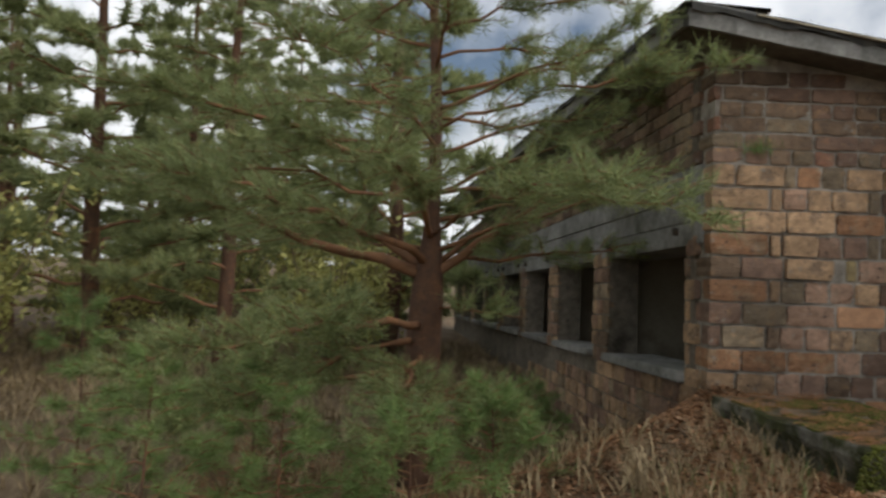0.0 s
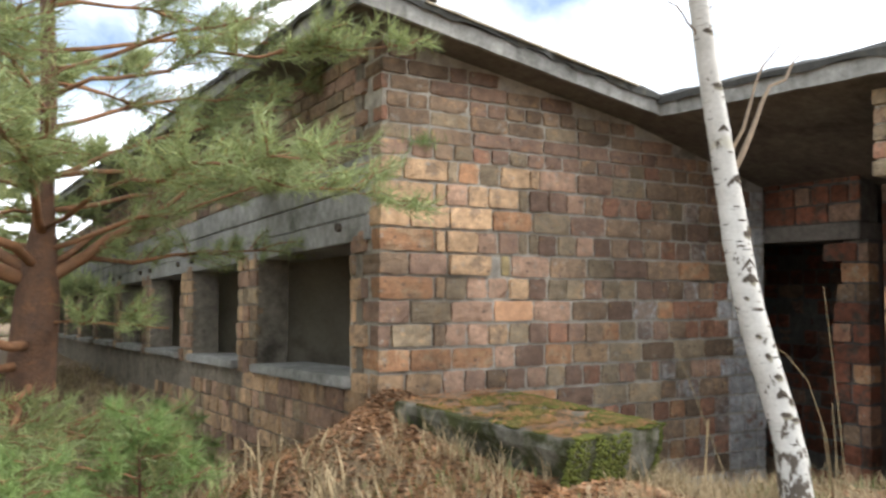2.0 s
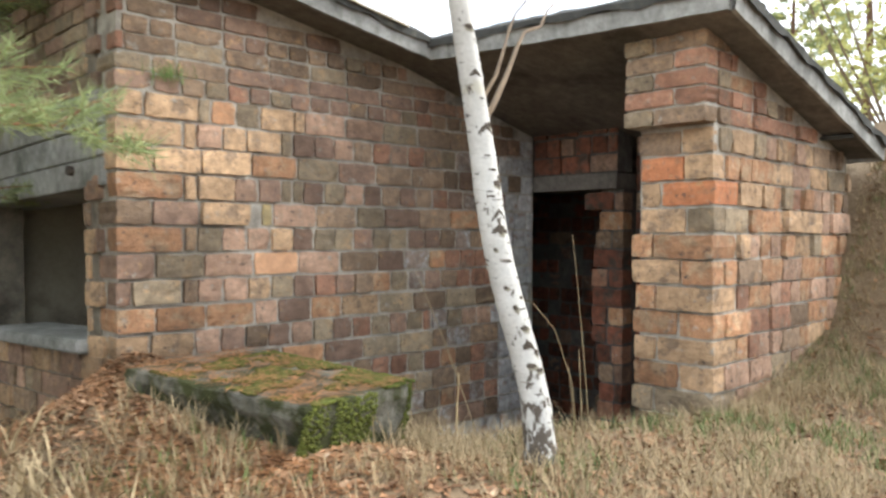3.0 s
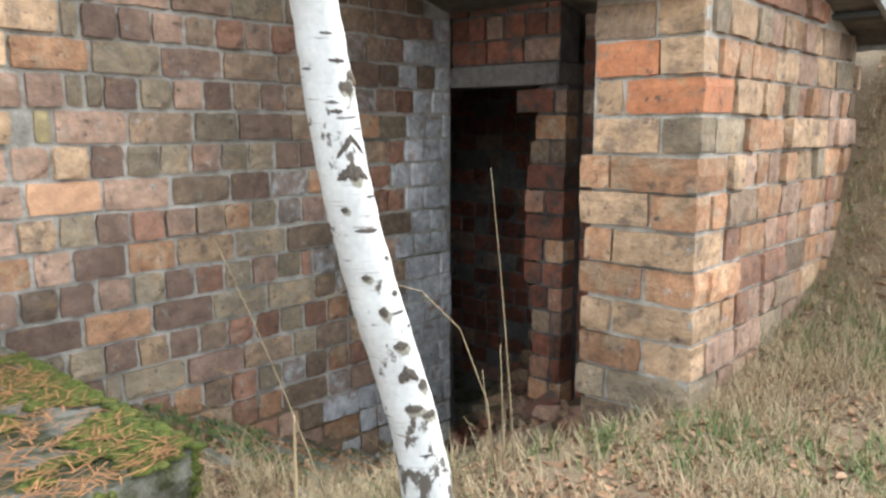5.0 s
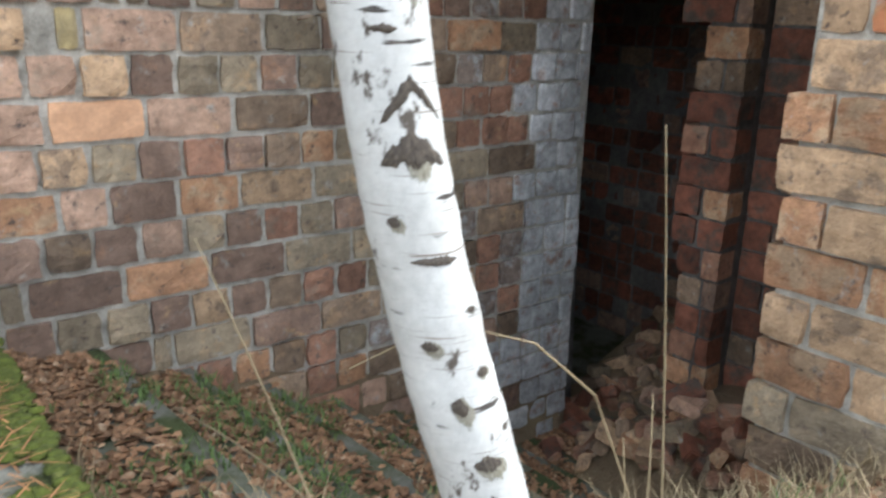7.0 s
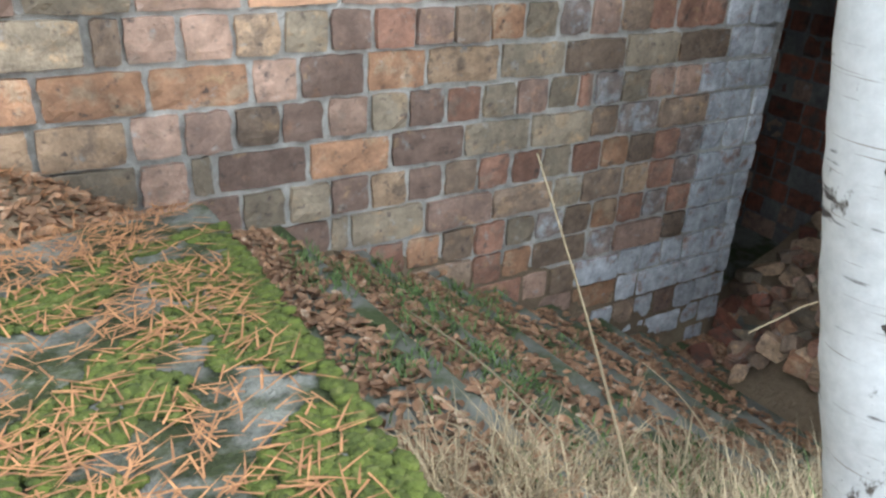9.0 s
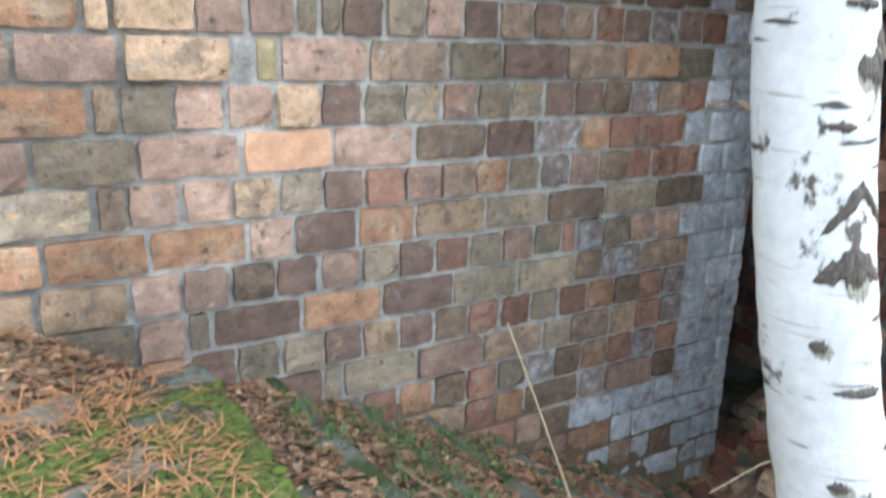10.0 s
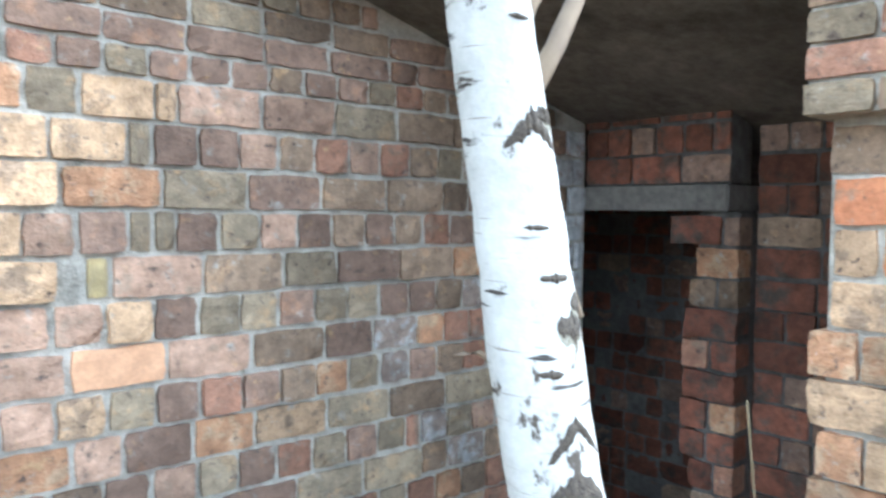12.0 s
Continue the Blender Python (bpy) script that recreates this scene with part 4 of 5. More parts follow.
scatter_blades("fallen_needles", [(x, y, z + 0.008) for x, y, z in spots(2700, SLAB[0] - 0.1, SLAB[1] - 0.12, SLAB[2] - 0.05, AY, lambda x, y: 0.35 + 0.65 * clump(4.0, 1.0)(x, y), 11)], 0.075, 0.0019, 1.5, M_NEEDLEFALL, "orange fallen pine needles on the slab", "needles", curl=0.05)
scatter_blades("ground_needles", [(x, y, z + 0.006) for x, y, z in spots(14000, -1.5, 1.5, 2.4, 7.0, lambda x, y: clump(0.8, 3.3)(x, y) * open_ground(x, y), 12)], 0.085, 0.0025, 1.45, M_NEEDLEFALL, "rust-brown pine needle litter", "needles", curl=0.08)


scatter_blades("needle_carpet", [(x, y, z + 0.010) for x, y, z in spots(9000, -0.4, 2.2, 1.9, 5.6, lambda x, y: open_ground(x, y) * (0.3 + 0.7 * clump(1.2, 7.3)(x, y)), 13)], 0.085, 0.0022, 1.45, M_NEEDLEFALL, "rust-orange needles strewn before the window front", "needles", curl=0.08)

rng = random.Random(55)
scatter_blades("wall_weed", [(2.13 + rng.gauss(0, 0.05), AY - 0.03, 1.81 + rng.gauss(0, 0.015)) for _ in range(22)], 0.10, 0.002, 0.5, M_YOUNG, "green weed tuft rooted in the brick joint", "weed", per=5)
scatter_blades("roof_grass", [(x, EAVE_Y + rng.uniform(-0.02, 0.06), roof_top(x) + 0.02) for x in np.linspace(EAVE_X, 3.7, 160)], 0.035, 0.0016, 0.7, M_STRAW, "thin dry grass and moss on the roof edge", "grass", per=4)
scatter_leaves("roof_litter", [(x, EAVE_Y + rng.uniform(0.0, 0.12), roof_top(x) + 0.02) for x in np.linspace(EAVE_X, 3.7, 90)], 0.02, M_DRYLEAF, "dead leaves caught on the roof edge", "leaves")


def moss_bed(name, n, box, z, size, seed, label, side=False):
    """Many small cushions of moss on the slab's top or front."""
    rng = random.Random(seed)
    ball = bmesh.new()
    bmesh.ops.create_icosphere(ball, subdivisions=1, radius=1.0)
    unit, faces = [v.co.copy() for v in ball.verts], [[v.index for v in f.verts] for f in ball.faces]
    ball.free()
    b = Build()
    made = 0
    while made < n:
        x, y = rng.uniform(box[0], box[2]), rng.uniform(box[1], box[3])
        if noise.noise((x * 6, y * 6, seed)) + 0.6 * noise.noise((x * 17, y * 17, seed)) < (0.10 - 0.45 * smooth(SLAB[2] - 0.22, SLAB[2], x) if not side else -0.12):
            continue
        made += 1
        r = size * rng.uniform(0.4, 1.1)
        zz = rng.uniform(*z) if side else z[0]
        if side:
            y += 0.30 * max(0.0, z[1] - 0.05 - zz)
        x, y = slab_at(x, y)
        o = len(b.v)
        for u in unit:
            b.v.append((x + u.x * r + rng.uniform(-1, 1) * size * 0.15, y + u.y * r * (0.6 if side else 1) + rng.uniform(-1, 1) * size * 0.15, zz + u.z * r * (0.9 if side else 0.45) + rng.uniform(-1, 1) * size * 0.15))
        b.f += [tuple(o + i for i in f) for f in faces]
    return tagged(part(name, b.mesh(name, True), M_MOSS), label, "moss", kind="stuff")


moss_bed("moss_top", 2600, (SLAB[0] + 0.02, SLAB[1] + 0.0, SLAB[2] - 0.0, SLAB[3] - 0.15), (SLAB[4] + 0.003,), 0.017, 21, "green moss cushions on the landing slab")
moss_bed("moss_side", 1500, (SLAB[0], SLAB[1] - 0.003, SLAB[2], SLAB[1] + 0.010), (0.18, 0.41), 0.010, 22, "thick moss on the slab's front edge", True)


def stalk(points, r, label="tall dry weed stalk by the stair"):
    b = Build()
    b.tube(points, [r * (1 - 0.6 * i / (len(points) - 1)) for i in range(len(points))], 5)
    x, y, z = points[0]
    tagged(part("dry_stalk", b.mesh("dry_stalk", True), M_STRAW), label, "weed", "dry stalks")


def arc(a, c, sag, n=9):
    a, c = Vector(a), Vector(c)
    return [tuple(a.lerp(c, t) + Vector((0, 0, sag * math.sin(t * pi)))) for t in np.linspace(0, 1, n)]


def weed(points, r=0.003):
    stalk(points, r)


weed(arc((2.68, 3.33, 0.10), (2.497, 3.541, 0.84), 0.03))
weed(arc((3.31, 3.23, 0.0), (3.23, 3.28, 0.99), 0.05), 0.003)
weed(arc((3.26, 3.24, 0.0), (3.31, 3.30, 0.45), 0.05), 0.0035)
weed(arc((3.22, 3.22, 0.02), (3.20, 3.28, 0.40), -0.04))
weed([(3.20, 3.22, 0.05), (3.15, 3.22, 0.33), (3.012, 3.206, 0.576), (2.87, 3.21, 0.70), (2.75, 3.24, 0.745), (2.66, 3.255, 0.735), (2.587, 3.264, 0.716)], 0.0025)
weed(arc((2.86, 3.76, 0.05), (2.60, 4.02, 0.33), 0.03))
weed(arc((3.66, 3.95, -0.4), (3.33, 4.02, -0.02), 0.03))
weed(arc((2.10, 3.30, 0.10), (2.02, 3.22, 0.36), 0.02))
weed(arc((2.62, 3.42, 0.1), (2.58, 3.36, 0.42), 0.04), 0.006)

# ---- rubble in the doorway ----
def rubble(n, seed):
    r = random.Random(seed)
    for i in range(n):
        x, y = r.uniform(4.75, 6.5), r.uniform(3.75, 5.4)
        if (DOOR_X - 0.1 < x < BACK_X + 0.15 and y < 4.62) or (x < DOOR_X + 0.1 and y > AY - 0.1) or (x > BACK_X and y < 3.85):
            continue
        heap = heap_z(x, y)
        bm = boxes([(-r.uniform(0.03, 0.12), -r.uniform(0.03, 0.07), -0.035, r.uniform(0.03, 0.12), r.uniform(0.03, 0.07), 0.04)], 0.008, 0.014)
        ob = part("brick_rubble", bm, r.choice((M_BROWN, M_RED, M_TAN, M_ORANGE, M_OLIVE, M_SHADERED, M_PINK)))
        ob.matrix_world = pose(x, y, heap + r.uniform(-0.02, 0.05), r.uniform(-35, 35), r.uniform(-35, 35), r.uniform(0, 360))
        tagged(ob, "broken piece of old brick in the rubble heap", "rubble", "rubble in the doorway")


b = Build()
for j in range(16):
    for i in range(20):
        x, y = 4.45 + i * 0.14, 3.55 + j * 0.13
        b.v.append((x, y, heap_z(x, y) - 0.03 + 0.05 * noise.noise((x * 5, y * 5, 2))))
b.f = [(j * 20 + i, j * 20 + i + 1, (j + 1) * 20 + i + 1, (j + 1) * 20 + i) for j in range(15) for i in range(19)]
tagged(part("rubble_heap", b.mesh("rubble_heap", True), M_GROUND), "heap of dust and fine rubble in the passage", "rubble", kind="stuff")
rubble(270, 31)

# ---- bricks, piece by piece ----
def brick_mesh(name, w, h, d, seed):
    """A worn brick, its face towards -y at y=0, its lower left corner at the origin: a pillowed, chipped face and four sides."""
    rng = random.Random(seed)
    nx, nz = (6, 4) if w > 0.2 else (4, 4)
    b = Build()
    off = rng.uniform(0, 90)
    chip = rng.choice([(0, 0), (1, 0), (0, 1), (1, 1), None, None])
    for j in range(nz + 1):
        for i in range(nx + 1):
            u, v = i / nx, j / nz
            eu, ev = min(u, 1 - u) * w, min(v, 1 - v) * h
            x, z = u * w, v * h
            y = 0.0022 * math.exp(-min(eu, ev) / 0.005) + 0.0045 * noise.noise((x * 22 + off, z * 22, off))
            if eu < 1e-6 and ev < 1e-6:
                x, z = x + (1 if u < 0.5 else -1) * rng.uniform(0.000, 0.008), z + (1 if v < 0.5 else -1) * rng.uniform(0.000, 0.006)
            elif eu < 1e-6:
                x += 0.008 * noise.noise((z * 70, off, 3)) + (0.001 if u < 0.5 else -0.001)
            elif ev < 1e-6:
                z += 0.008 * noise.noise((x * 70, off, 5)) + (0.001 if v < 0.5 else -0.001)
            if chip and abs(u - chip[0]) * w + abs(v - chip[1]) * h < 0.05:
                y += 0.007
            b.v.append((x, y, z))
    row = nx + 1
    for j in range(nz):
        for i in range(nx):
            b.f.append((j * row + i, j * row + i + 1, (j + 1) * row + i + 1, (j + 1) * row + i))
    rim = [i for i in range(nx + 1)] + [j * row + nx for j in range(1, nz + 1)] + [nz * row + i for i in range(nx - 1, -1, -1)] + [j * row for j in range(nz - 1, 0, -1)]
    o = len(b.v)
    for i in rim:
        x, y, z = b.v[i]
        b.v.append((x, d, z))
    n = len(rim)
    for k in range(n):
        b.f.append((rim[(k + 1) % n], rim[k], o + k, o + (k + 1) % n))
    return b.mesh(name)


SHAPES = {}


def shape(kind, deep, material):
    """A shared unit mesh for a brick of some make; kinds differ in proportion."""
    k = (kind, deep, material.name, random.randrange(5))
    if k not in SHAPES:
        w, h = {"long": (0.270, 0.129), "head": (0.128, 0.129), "thin": (0.270, 0.084), "thead": (0.128, 0.084)}[kind]
        SHAPES[k] = (brick_mesh("brick", w, h, (0.05, 0.125, 0.26)[deep], len(SHAPES)), w, h)
        SHAPES[k][0].materials.append(material)
    return SHAPES[k]


class Coursing:
    """Lays bricks on the face of a wall whose own frame has its face at y=0, looking towards -y."""

    def __init__(self, wall, frame_m, palette, limit=300, proud=0.004, uneven=0.005):
        self.uneven = uneven
        self.wall, self.m, self.palette, self.limit, self.proud = wall, frame_m, palette, limit, proud
        self.local = wall.matrix_world.inverted() @ frame_m
        self.rest = {}
        self.made = 0

    def lay(self, a0, a1, z0, z1, thin=False, deep=0, material=None):
        w, h = a1 - a0, z1 - z0
        if w < 0.025 or h < 0.02:
            return
        kind = ("thead" if thin else "head") if w < 0.19 else ("thin" if thin else "long")
        me, bw, bh = shape(kind, deep, material or self.palette((a0 + a1) / 2, (z0 + z1) / 2))
        m = self.local @ Matrix.Translation((a0, -max(-0.002, random.gauss(self.proud, self.uneven)), z0)) @ Matrix.Diagonal((w / bw, 1, h / bh, 1))
        m = m @ pose(0, 0, 0, random.gauss(0, 0.5), random.gauss(0, 0.45), random.gauss(0, 0.5))
        if self.made < self.limit:
            ob = new("brick", me)
            ob.parent = self.wall
            ob.matrix_basis = m
            self.made += 1
        else:
            self.rest.setdefault(me.materials[0], []).append((me, m))

    def row(self, z0, z1, a0, a1, mostly, start=None, thin=False, corner=None, fixed=(), deep=0):
        """One course from a0 to a1. start: where a brick begins; corner: depth class of the end brick at a0; fixed: (from, to, material) bricks."""
        j = 0.015
        marks = sorted(fixed)
        a = a0
        if start is not None:
            p = 0.283 if mostly == "long" else 0.1415
            a = a0 - ((a0 - start) % p)
        first = True
        while a < a1 - 0.02:
            hit = next((f for f in marks if f[0] - 0.06 < a < f[1] - 0.02), None)
            if hit:
                self.lay(hit[0], hit[1], z0, z1, thin, 0, hit[2])
                a = hit[1] + j
                continue
            long = (mostly == "long") != (random.random() < (0.22 if mostly == "long" else 0.12))
            w = (0.270 if long else 0.128) * random.uniform(0.93, 1.05)
            nxt = next((f[0] for f in marks if f[0] > a), None)
            b = min(a + w, a1)
            if nxt is not None and b > nxt - 0.06:
                b = nxt - j
            if a1 - b < 0.06:
                b = a1
            lo = max(a, a0)
            if b - lo > 0.03:
                self.lay(lo, b, z0 + random.uniform(-0.003, 0.003), z1 + random.uniform(-0.003, 0.003), thin, corner if first and corner is not None else deep)
                first = False
            a = b + j

    def finish(self):
        for mat, items in self.rest.items():
            vs, fs = [], []
            for me, m in items:
                o = len(vs)
                vs += [tuple(m @ v.co) for v in me.vertices]
                fs += [tuple(o + i for i in p.vertices) for p in me.polygons]
            out = bpy.data.meshes.new("brickwork")
            out.from_pydata(vs, [], fs)
            ob = part("brickwork", out, mat, self.wall)
            ob["kind"] = "stuff"


def pick(*weighted):
    r = random.random() * sum(w for w, _ in weighted)
    for w, m in weighted:
        r -= w
        if r <= 0:
            return m
    return weighted[-1][1]


def gable_palette(x, z):
    warm = smooth(3.1, 2.0, x) * smooth(0.35, 0.6, z) * smooth(1.85, 1.7, z)
    wash = smooth(4.1, 4.8, x) * smooth(1.5, 0.9, z) + 0.08 * smooth(3.6, 4.2, x) * (z < 0.9)
    if random.random() < wash * 0.85:
        return M_WASH
    if z > 1.74:
        return pick((5, M_BROWN), (5, M_PURPLE), (2, M_OLIVE), (0.6, M_RED))
    if random.random() < warm * 0.85:
        return pick((6, M_TAN), (3.5, M_ORANGE), (1.2, M_PINK), (1.2, M_OLIVE), (0.8, M_BROWN))
    return pick((3.6, M_BROWN), (3, M_PURPLE), (2.5, M_OLIVE), (2.0 + 2 * smooth(3.4, 4.2, x), M_RED), (1.3, M_ORANGE), (1.3, M_TAN), (0.7, M_PINK))


gable = Coursing(wall_gable, Matrix.Translation((0, AY, 0)), gable_palette, 300)
ROWS_Z = [(ROW0 - COURSE * (k + 1) + 0.016, ROW0 - COURSE * k) for k in range(-6, 14)]
KINDS = {"t": M_TAN, "o": M_ORANGE, "x": M_BRIGHT, "b": M_BROWN, "p": M_PURPLE, "l": M_OLIVE, "r": M_RED, "w": M_WASH, "k": M_PINK, "y": M_YELLOW}


def bond(text):
    """Reads a course: a capital is a stretcher, a small letter a header, + and - add or take half a header, m is bare mortar."""
    out = []
    for c in text:
        if c in "+-":
            out[-1][1] += 0.5 if c == "+" else -0.5
        else:
            out.append([c.lower(), 2.0 if c.isupper() else 1.0])
    return out


# each course: the bricks up to the crack, where the crack lies, the bricks after it
BONDS = {-6: ("tT", 2.30, "l-olt+t-KKLBBPpww"), -5: ("T+t-", 2.29, "ktt+l-ppkbrkrblwbpwww"), -4: ("t+T", 2.32, "TOLPBBbp+bwbww"), -3: ("O+t-", 2.29, "t+kpl-l-plkpbpbrpwprww"), -2: ("b+P", 2.31, "Tm-y-KBl+PBOl+rwww"),
         -1: ("O+t-", 2.29, "lkktpllpllppbwbrwwww"), 0: ("p+L", 2.335, "KXKBp+w+orrrwwww"), 1: ("p-l+b-", 2.295, "kktlprpbolwpbrrrwww"), 2: ("o+O", 2.345, "Okp+o+TLBLBwww"), 3: ("t+T", 2.28, "kpbpklprlplr-wlkkwww"),
         4: ("b+L", 2.29, "kl-POPLLbw+BWw"), 5: ("Tt", 2.29, "kpllptpbrrlrobrwww"), 6: ("t+T", 2.29, "KPl-LPBlb+trwww"), 7: ("Tt", 2.29, "kplbrrobrlwborwrlw"), 8: ("t+T", 2.29, "PBLBroBwPbLw")}
UNIT, JOINT = 0.1535, 0.017
for k, (z0, z1) in zip(range(-6, 14), ROWS_Z):
    # the stair hides what lies deeper
    lo = AX if z1 > 0.25 else STEP_X + (STEP_Z - 0.2 - z1) / RISE * TREAD - 0.6
    if k not in BONDS:
        gable.row(z0, z1, max(AX, lo), DOOR_X - 0.005, "long" if k % 2 == 0 else "head", 2.641)
        continue
    before, crack, after = BONDS[k]
    left, right = bond(before), bond(after)
    fit = (crack - AX) / sum(w for _, w in left)
    a = AX
    for i, (c, w) in enumerate(left + right):
        b = a + w * (fit if i < len(left) else UNIT)
        b = min(b, DOOR_X - 0.005)
        if c != "m" and b > lo and b - a > 0.05:
            gable.proud = 0.013 if i < len(left) or (c in "to" and k < 0) else 0.004
            slip = random.uniform(-0.006, 0.006)
            gable.lay(a if i == 0 else a + slip * 0.5, b - JOINT + slip * 0.5, z0 + random.uniform(-0.004, 0.004), z1 + random.uniform(-0.004, 0.003), False, (1 if k % 2 else 2) if i == 0 else 0, M_WASH if a > 4.70 and z1 < 1.35 and random.random() < 0.85 else M_STAINED if c == "w" and a < 4.6 else KINDS[c])
        a = b
    gable.proud = 0.004
    if a < DOOR_X - 0.06:
        gable.row(z0, z1, a, DOOR_X - 0.005, "head")
z, k = ROWS_Z[0][1] + 0.013, 0
while z < 2.5:
    end = min(DOOR_X, 3.74 - (z + THIN - 2.15) / 0.165 if z + THIN > 2.15 else 3.74 + (2.15 - z - THIN) / 0.265)
    if end > AX + 0.2:
        gable.row(z, z + THIN - 0.012, AX, end, "long" if k % 3 else "head", 1.9 + 0.13 * (k % 2), True, corner=1 + k % 2)
    z, k = z + THIN, k + 1
gable.finish()


def wing_palette(x, z):
    if z > 1.58:
        return pick((4, M_RED), (3, M_BROWN), (2, M_OLIVE), (2, M_ORANGE))
    return pick((4, M_PINK), (3, M_TAN), (4, M_ORANGE), (1, M_OLIVE), (1.2, M_BROWN), (1.4, M_RED))


def wing_end_palette(x, z):
    if z > 1.58:
        return pick((4, M_RED), (3, M_BROWN), (1, M_OLIVE))
    return pick((4, M_TAN), (2.2, M_BROWN), (3, M_ORANGE), (1, M_OLIVE))


wing = Coursing(wall_wing, Matrix.Translation((0, PY0, 0)), wing_palette, 270, 0.006, 0.009)
wing_end = Coursing(wall_wing, Matrix.Translation((PX, PY0, 0)) @ pose(0, 0, 0, 0, 0, -90), wing_end_palette, 60, 0.006, 0.009)
P_ROWS = [(0.995 - COURSE * (k + 1) + 0.014, 0.995 - COURSE * k) for k in range(-4, 9)]
for k, (z0, z1) in zip(range(-4, 9), P_ROWS):
    odd = k % 2
    lim = ROOF_END[0] - 0.03
    while lim > PX + 0.3 and land(lim, PY0) > z1 + 0.1:
        lim -= 0.1
    lim = min(lim, 3.74 + (2.15 - z1) / 0.265)
    if k == -4:
        wing.row(z0, z1, PX + 0.06, lim, "head", None)
        wing_end.lay(-(PY1 - PY0) + 0.02, -0.20, z0, z1, False, 0, M_BROWN)
        wing_end.lay(-0.185, -0.012, z0, z1, False, 0, M_TAN)
        continue
    wing.row(z0, z1, PX + (0.132 if odd else 0.276), lim, "head" if not odd else "long", None)
    full = PY1 - PY0 - (0.035 if k < 0 else 0.0)
    cut = -full + (0.275 if odd else 0.135) + random.uniform(-0.015, 0.015)
    mats = {-3: M_VIVID, 3: M_ORANGE, -2: M_VIVID}
    out = -0.0 if k < 0 else random.uniform(-0.012, 0.022)
    wing_end.lay(-full - out, cut - 0.013, z0, z1, False, 1, mats.get(k) if k != -2 else M_TAN)
    wing_end.lay(cut, 0.0, z0, z1, False, 1 if odd else 2, mats.get(k) if k == -2 else None)
# the corbelled head of the wall's end
corbel = structure("corbel", [(PX - 0.085, PY0 + 0.014, 1.585, PX + 0.3, PY1 + 0.01, 2.10)], M_MORTAR, "corbelled brick head of the wall end", "corbel", bevel=0)
head = Coursing(corbel, Matrix.Translation((PX - 0.10, PY0 + 0.0, 0)) @ pose(0, 0, 0, 0, 0, -90), wing_end_palette, 60)
z, k = 1.585, 0
while z < 2.1:
    c = -0.18 if k % 2 else -0.30
    head.lay(-0.485, c - 0.012, z, z + THIN - 0.012, True, 1, M_OLIVE if k == 0 else None)
    head.lay(c, 0.0, z, z + THIN - 0.012, True, 1)
    wing.row(z, z + THIN - 0.012, PX + 0.18, min(ROOF_END[0] - 0.03, 3.74 + (2.15 - z - THIN) / 0.265), "head" if k % 2 else "long", None, True)
    z, k = z + THIN, k + 1
head2 = Coursing(corbel, Matrix.Translation((0, PY0, 0)), wing_end_palette, 20)
for i in range(k):
    head2.lay(PX + 0.04, PX + 0.17, 1.585 + i * THIN, 1.585 + (i + 1) * THIN - 0.012, True, 0)
for c in (wing, wing_end, head, head2):
    c.finish()

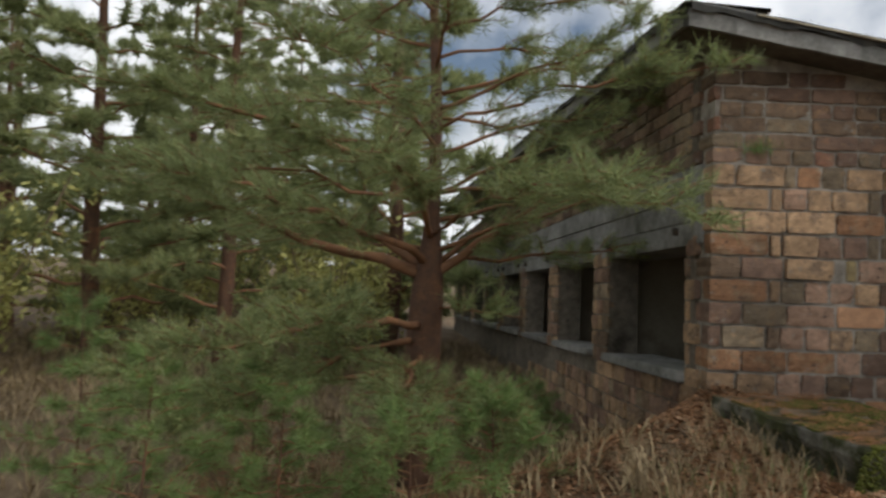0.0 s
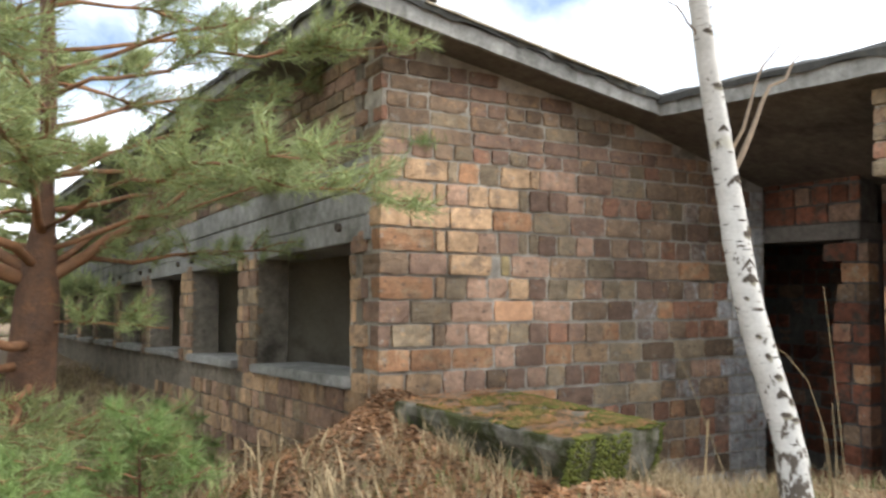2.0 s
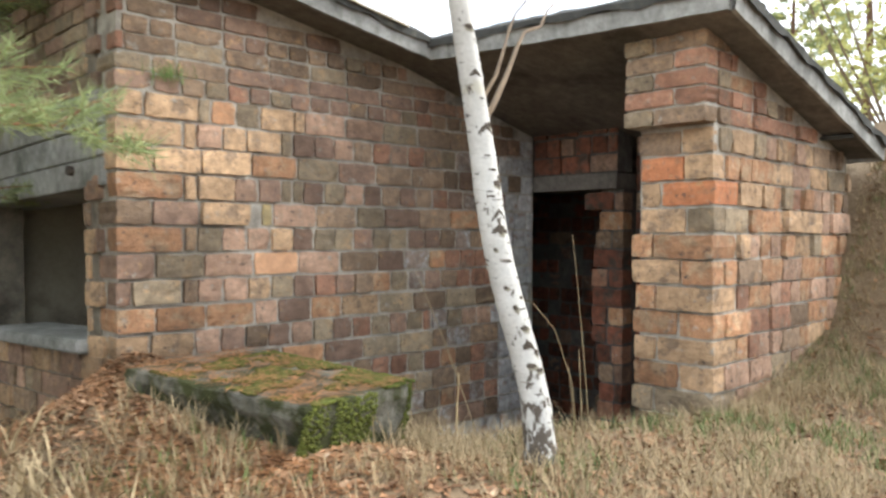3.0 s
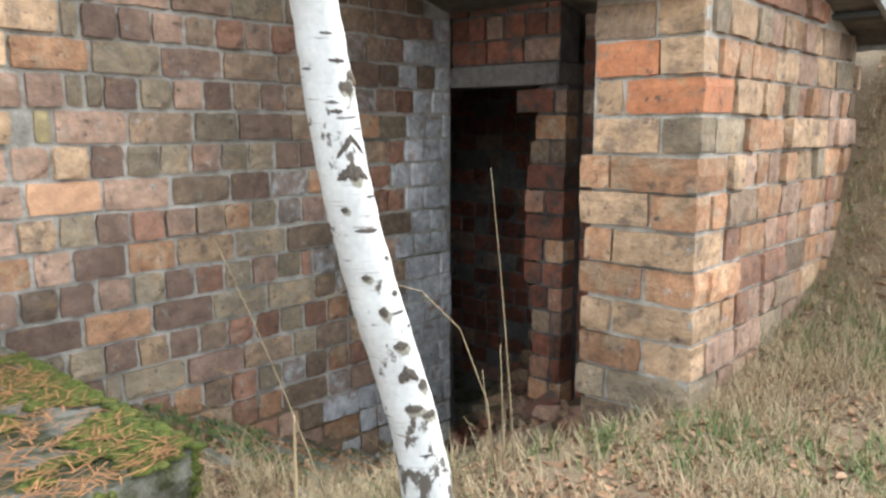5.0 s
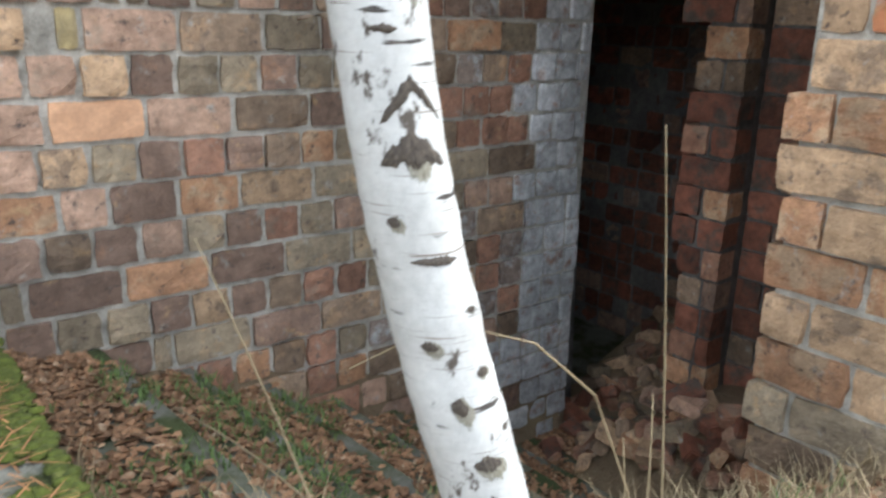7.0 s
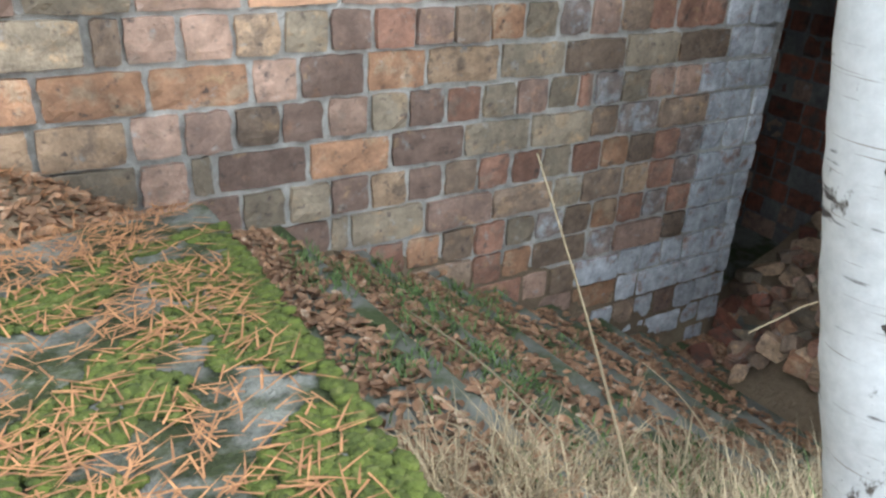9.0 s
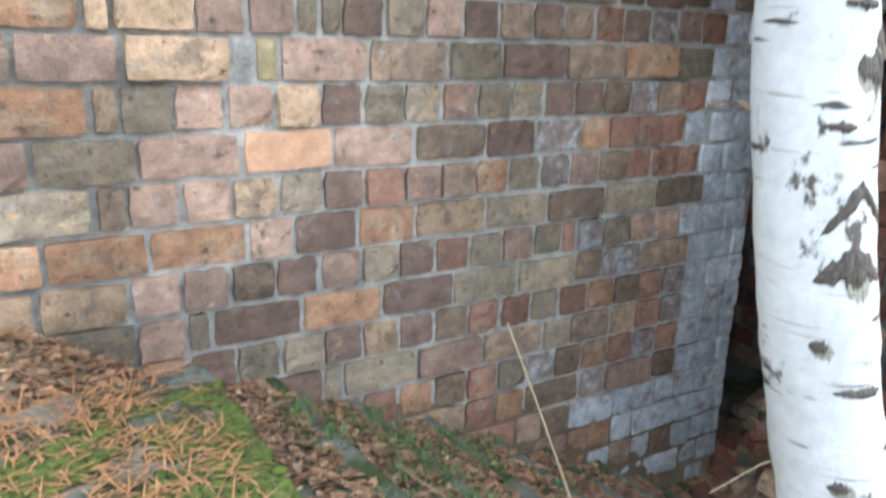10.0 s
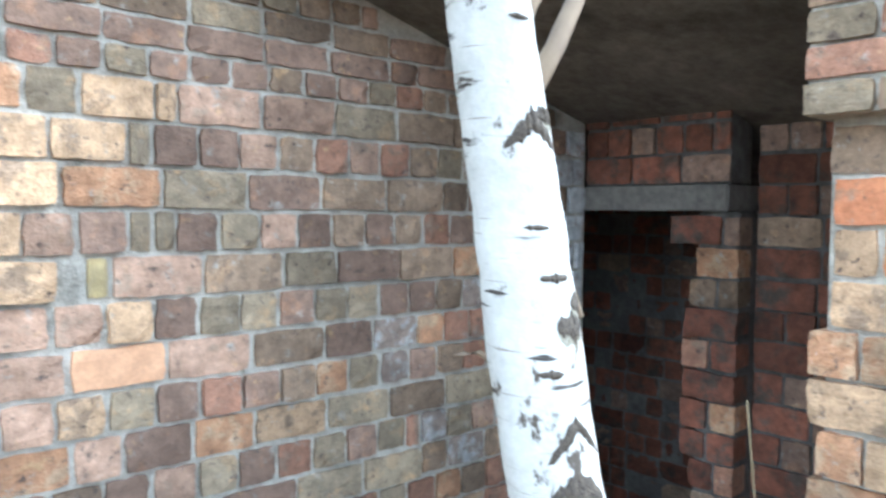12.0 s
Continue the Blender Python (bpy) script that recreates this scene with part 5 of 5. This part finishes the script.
# bricks of doorway and passage: darkened reds paint the shade there
dark = lambda x, z: pick((7, M_SHADERED), (2, M_PURPLE), (1, M_BROWN))
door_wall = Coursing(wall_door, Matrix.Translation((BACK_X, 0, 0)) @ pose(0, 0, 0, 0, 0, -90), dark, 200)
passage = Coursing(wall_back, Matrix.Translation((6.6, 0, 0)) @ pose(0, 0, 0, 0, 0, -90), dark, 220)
jamb = Coursing(pier, Matrix.Translation((DOOR_X + 0.03, 0, 0)) @ pose(0, 0, 0, 0, 0, -90), lambda x, z: pick((0.6, M_ORANGE), (5, M_SHADERED), (1.5, M_RED), (1.5, M_BROWN), (2, M_PURPLE)), 60)
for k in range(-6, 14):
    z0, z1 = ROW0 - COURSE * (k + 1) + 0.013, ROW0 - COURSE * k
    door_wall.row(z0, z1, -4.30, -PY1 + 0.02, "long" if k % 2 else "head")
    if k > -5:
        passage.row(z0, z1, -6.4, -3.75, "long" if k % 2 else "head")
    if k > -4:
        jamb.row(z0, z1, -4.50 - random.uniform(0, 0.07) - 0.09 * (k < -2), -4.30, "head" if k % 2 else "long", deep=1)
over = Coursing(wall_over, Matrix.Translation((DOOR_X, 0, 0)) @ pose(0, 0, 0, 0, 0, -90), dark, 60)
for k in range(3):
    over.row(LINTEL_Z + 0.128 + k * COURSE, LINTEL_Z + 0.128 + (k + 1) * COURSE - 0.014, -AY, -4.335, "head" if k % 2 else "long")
for c in (door_wall, passage, jamb, over):
    c.finish()


def front_palette(a, z):
    if z > 1.7:
        return pick((4, M_BROWN), (3, M_PURPLE), (3, M_OLIVE))
    return pick((4, M_TAN), (3, M_BROWN), (2, M_PURPLE), (2, M_OLIVE), (2, M_PINK))


face = Coursing(wall_window, MF, front_palette, 290)
for k, (z0, z1) in zip(range(-6, 14), ROWS_Z):
    start = 0.28 if k % 2 == 0 else 0.142
    if SILL_Z - 0.1 < z1 and z0 < HEAD_Z - 0.05:
        face.row(z0, z1, -W_FIRST, -start, "head", None)
        for a, c in piers[:4]:
            face.row(z0, z1, -c, -a, "head" if k % 2 else "long", None)
for k in range(10):
    z1 = SILL_Z - 0.08 - k * COURSE
    face.row(z1 - COURSE + 0.013, z1, -min(F_LEN, 2.4 + k * 1.6), -(0.28 if k % 2 else 0.142), "head" if k % 3 else "long", None)
for k in range(7):
    face.row(BEAM_Z + 0.01 + k * THIN, BEAM_Z + (k + 1) * THIN - 0.002, -F_LEN * 0.8, -(0.28 if k % 2 else 0.142), "long", None, True)
for a, c in piers[4:]:
    for k, (z0, z1) in zip(range(-6, 14), ROWS_Z):
        if SILL_Z - 0.1 < z1 and z0 < HEAD_Z - 0.05:
            face.row(z0, z1, -c, -a, "head" if k % 2 else "long", None)
face.finish()
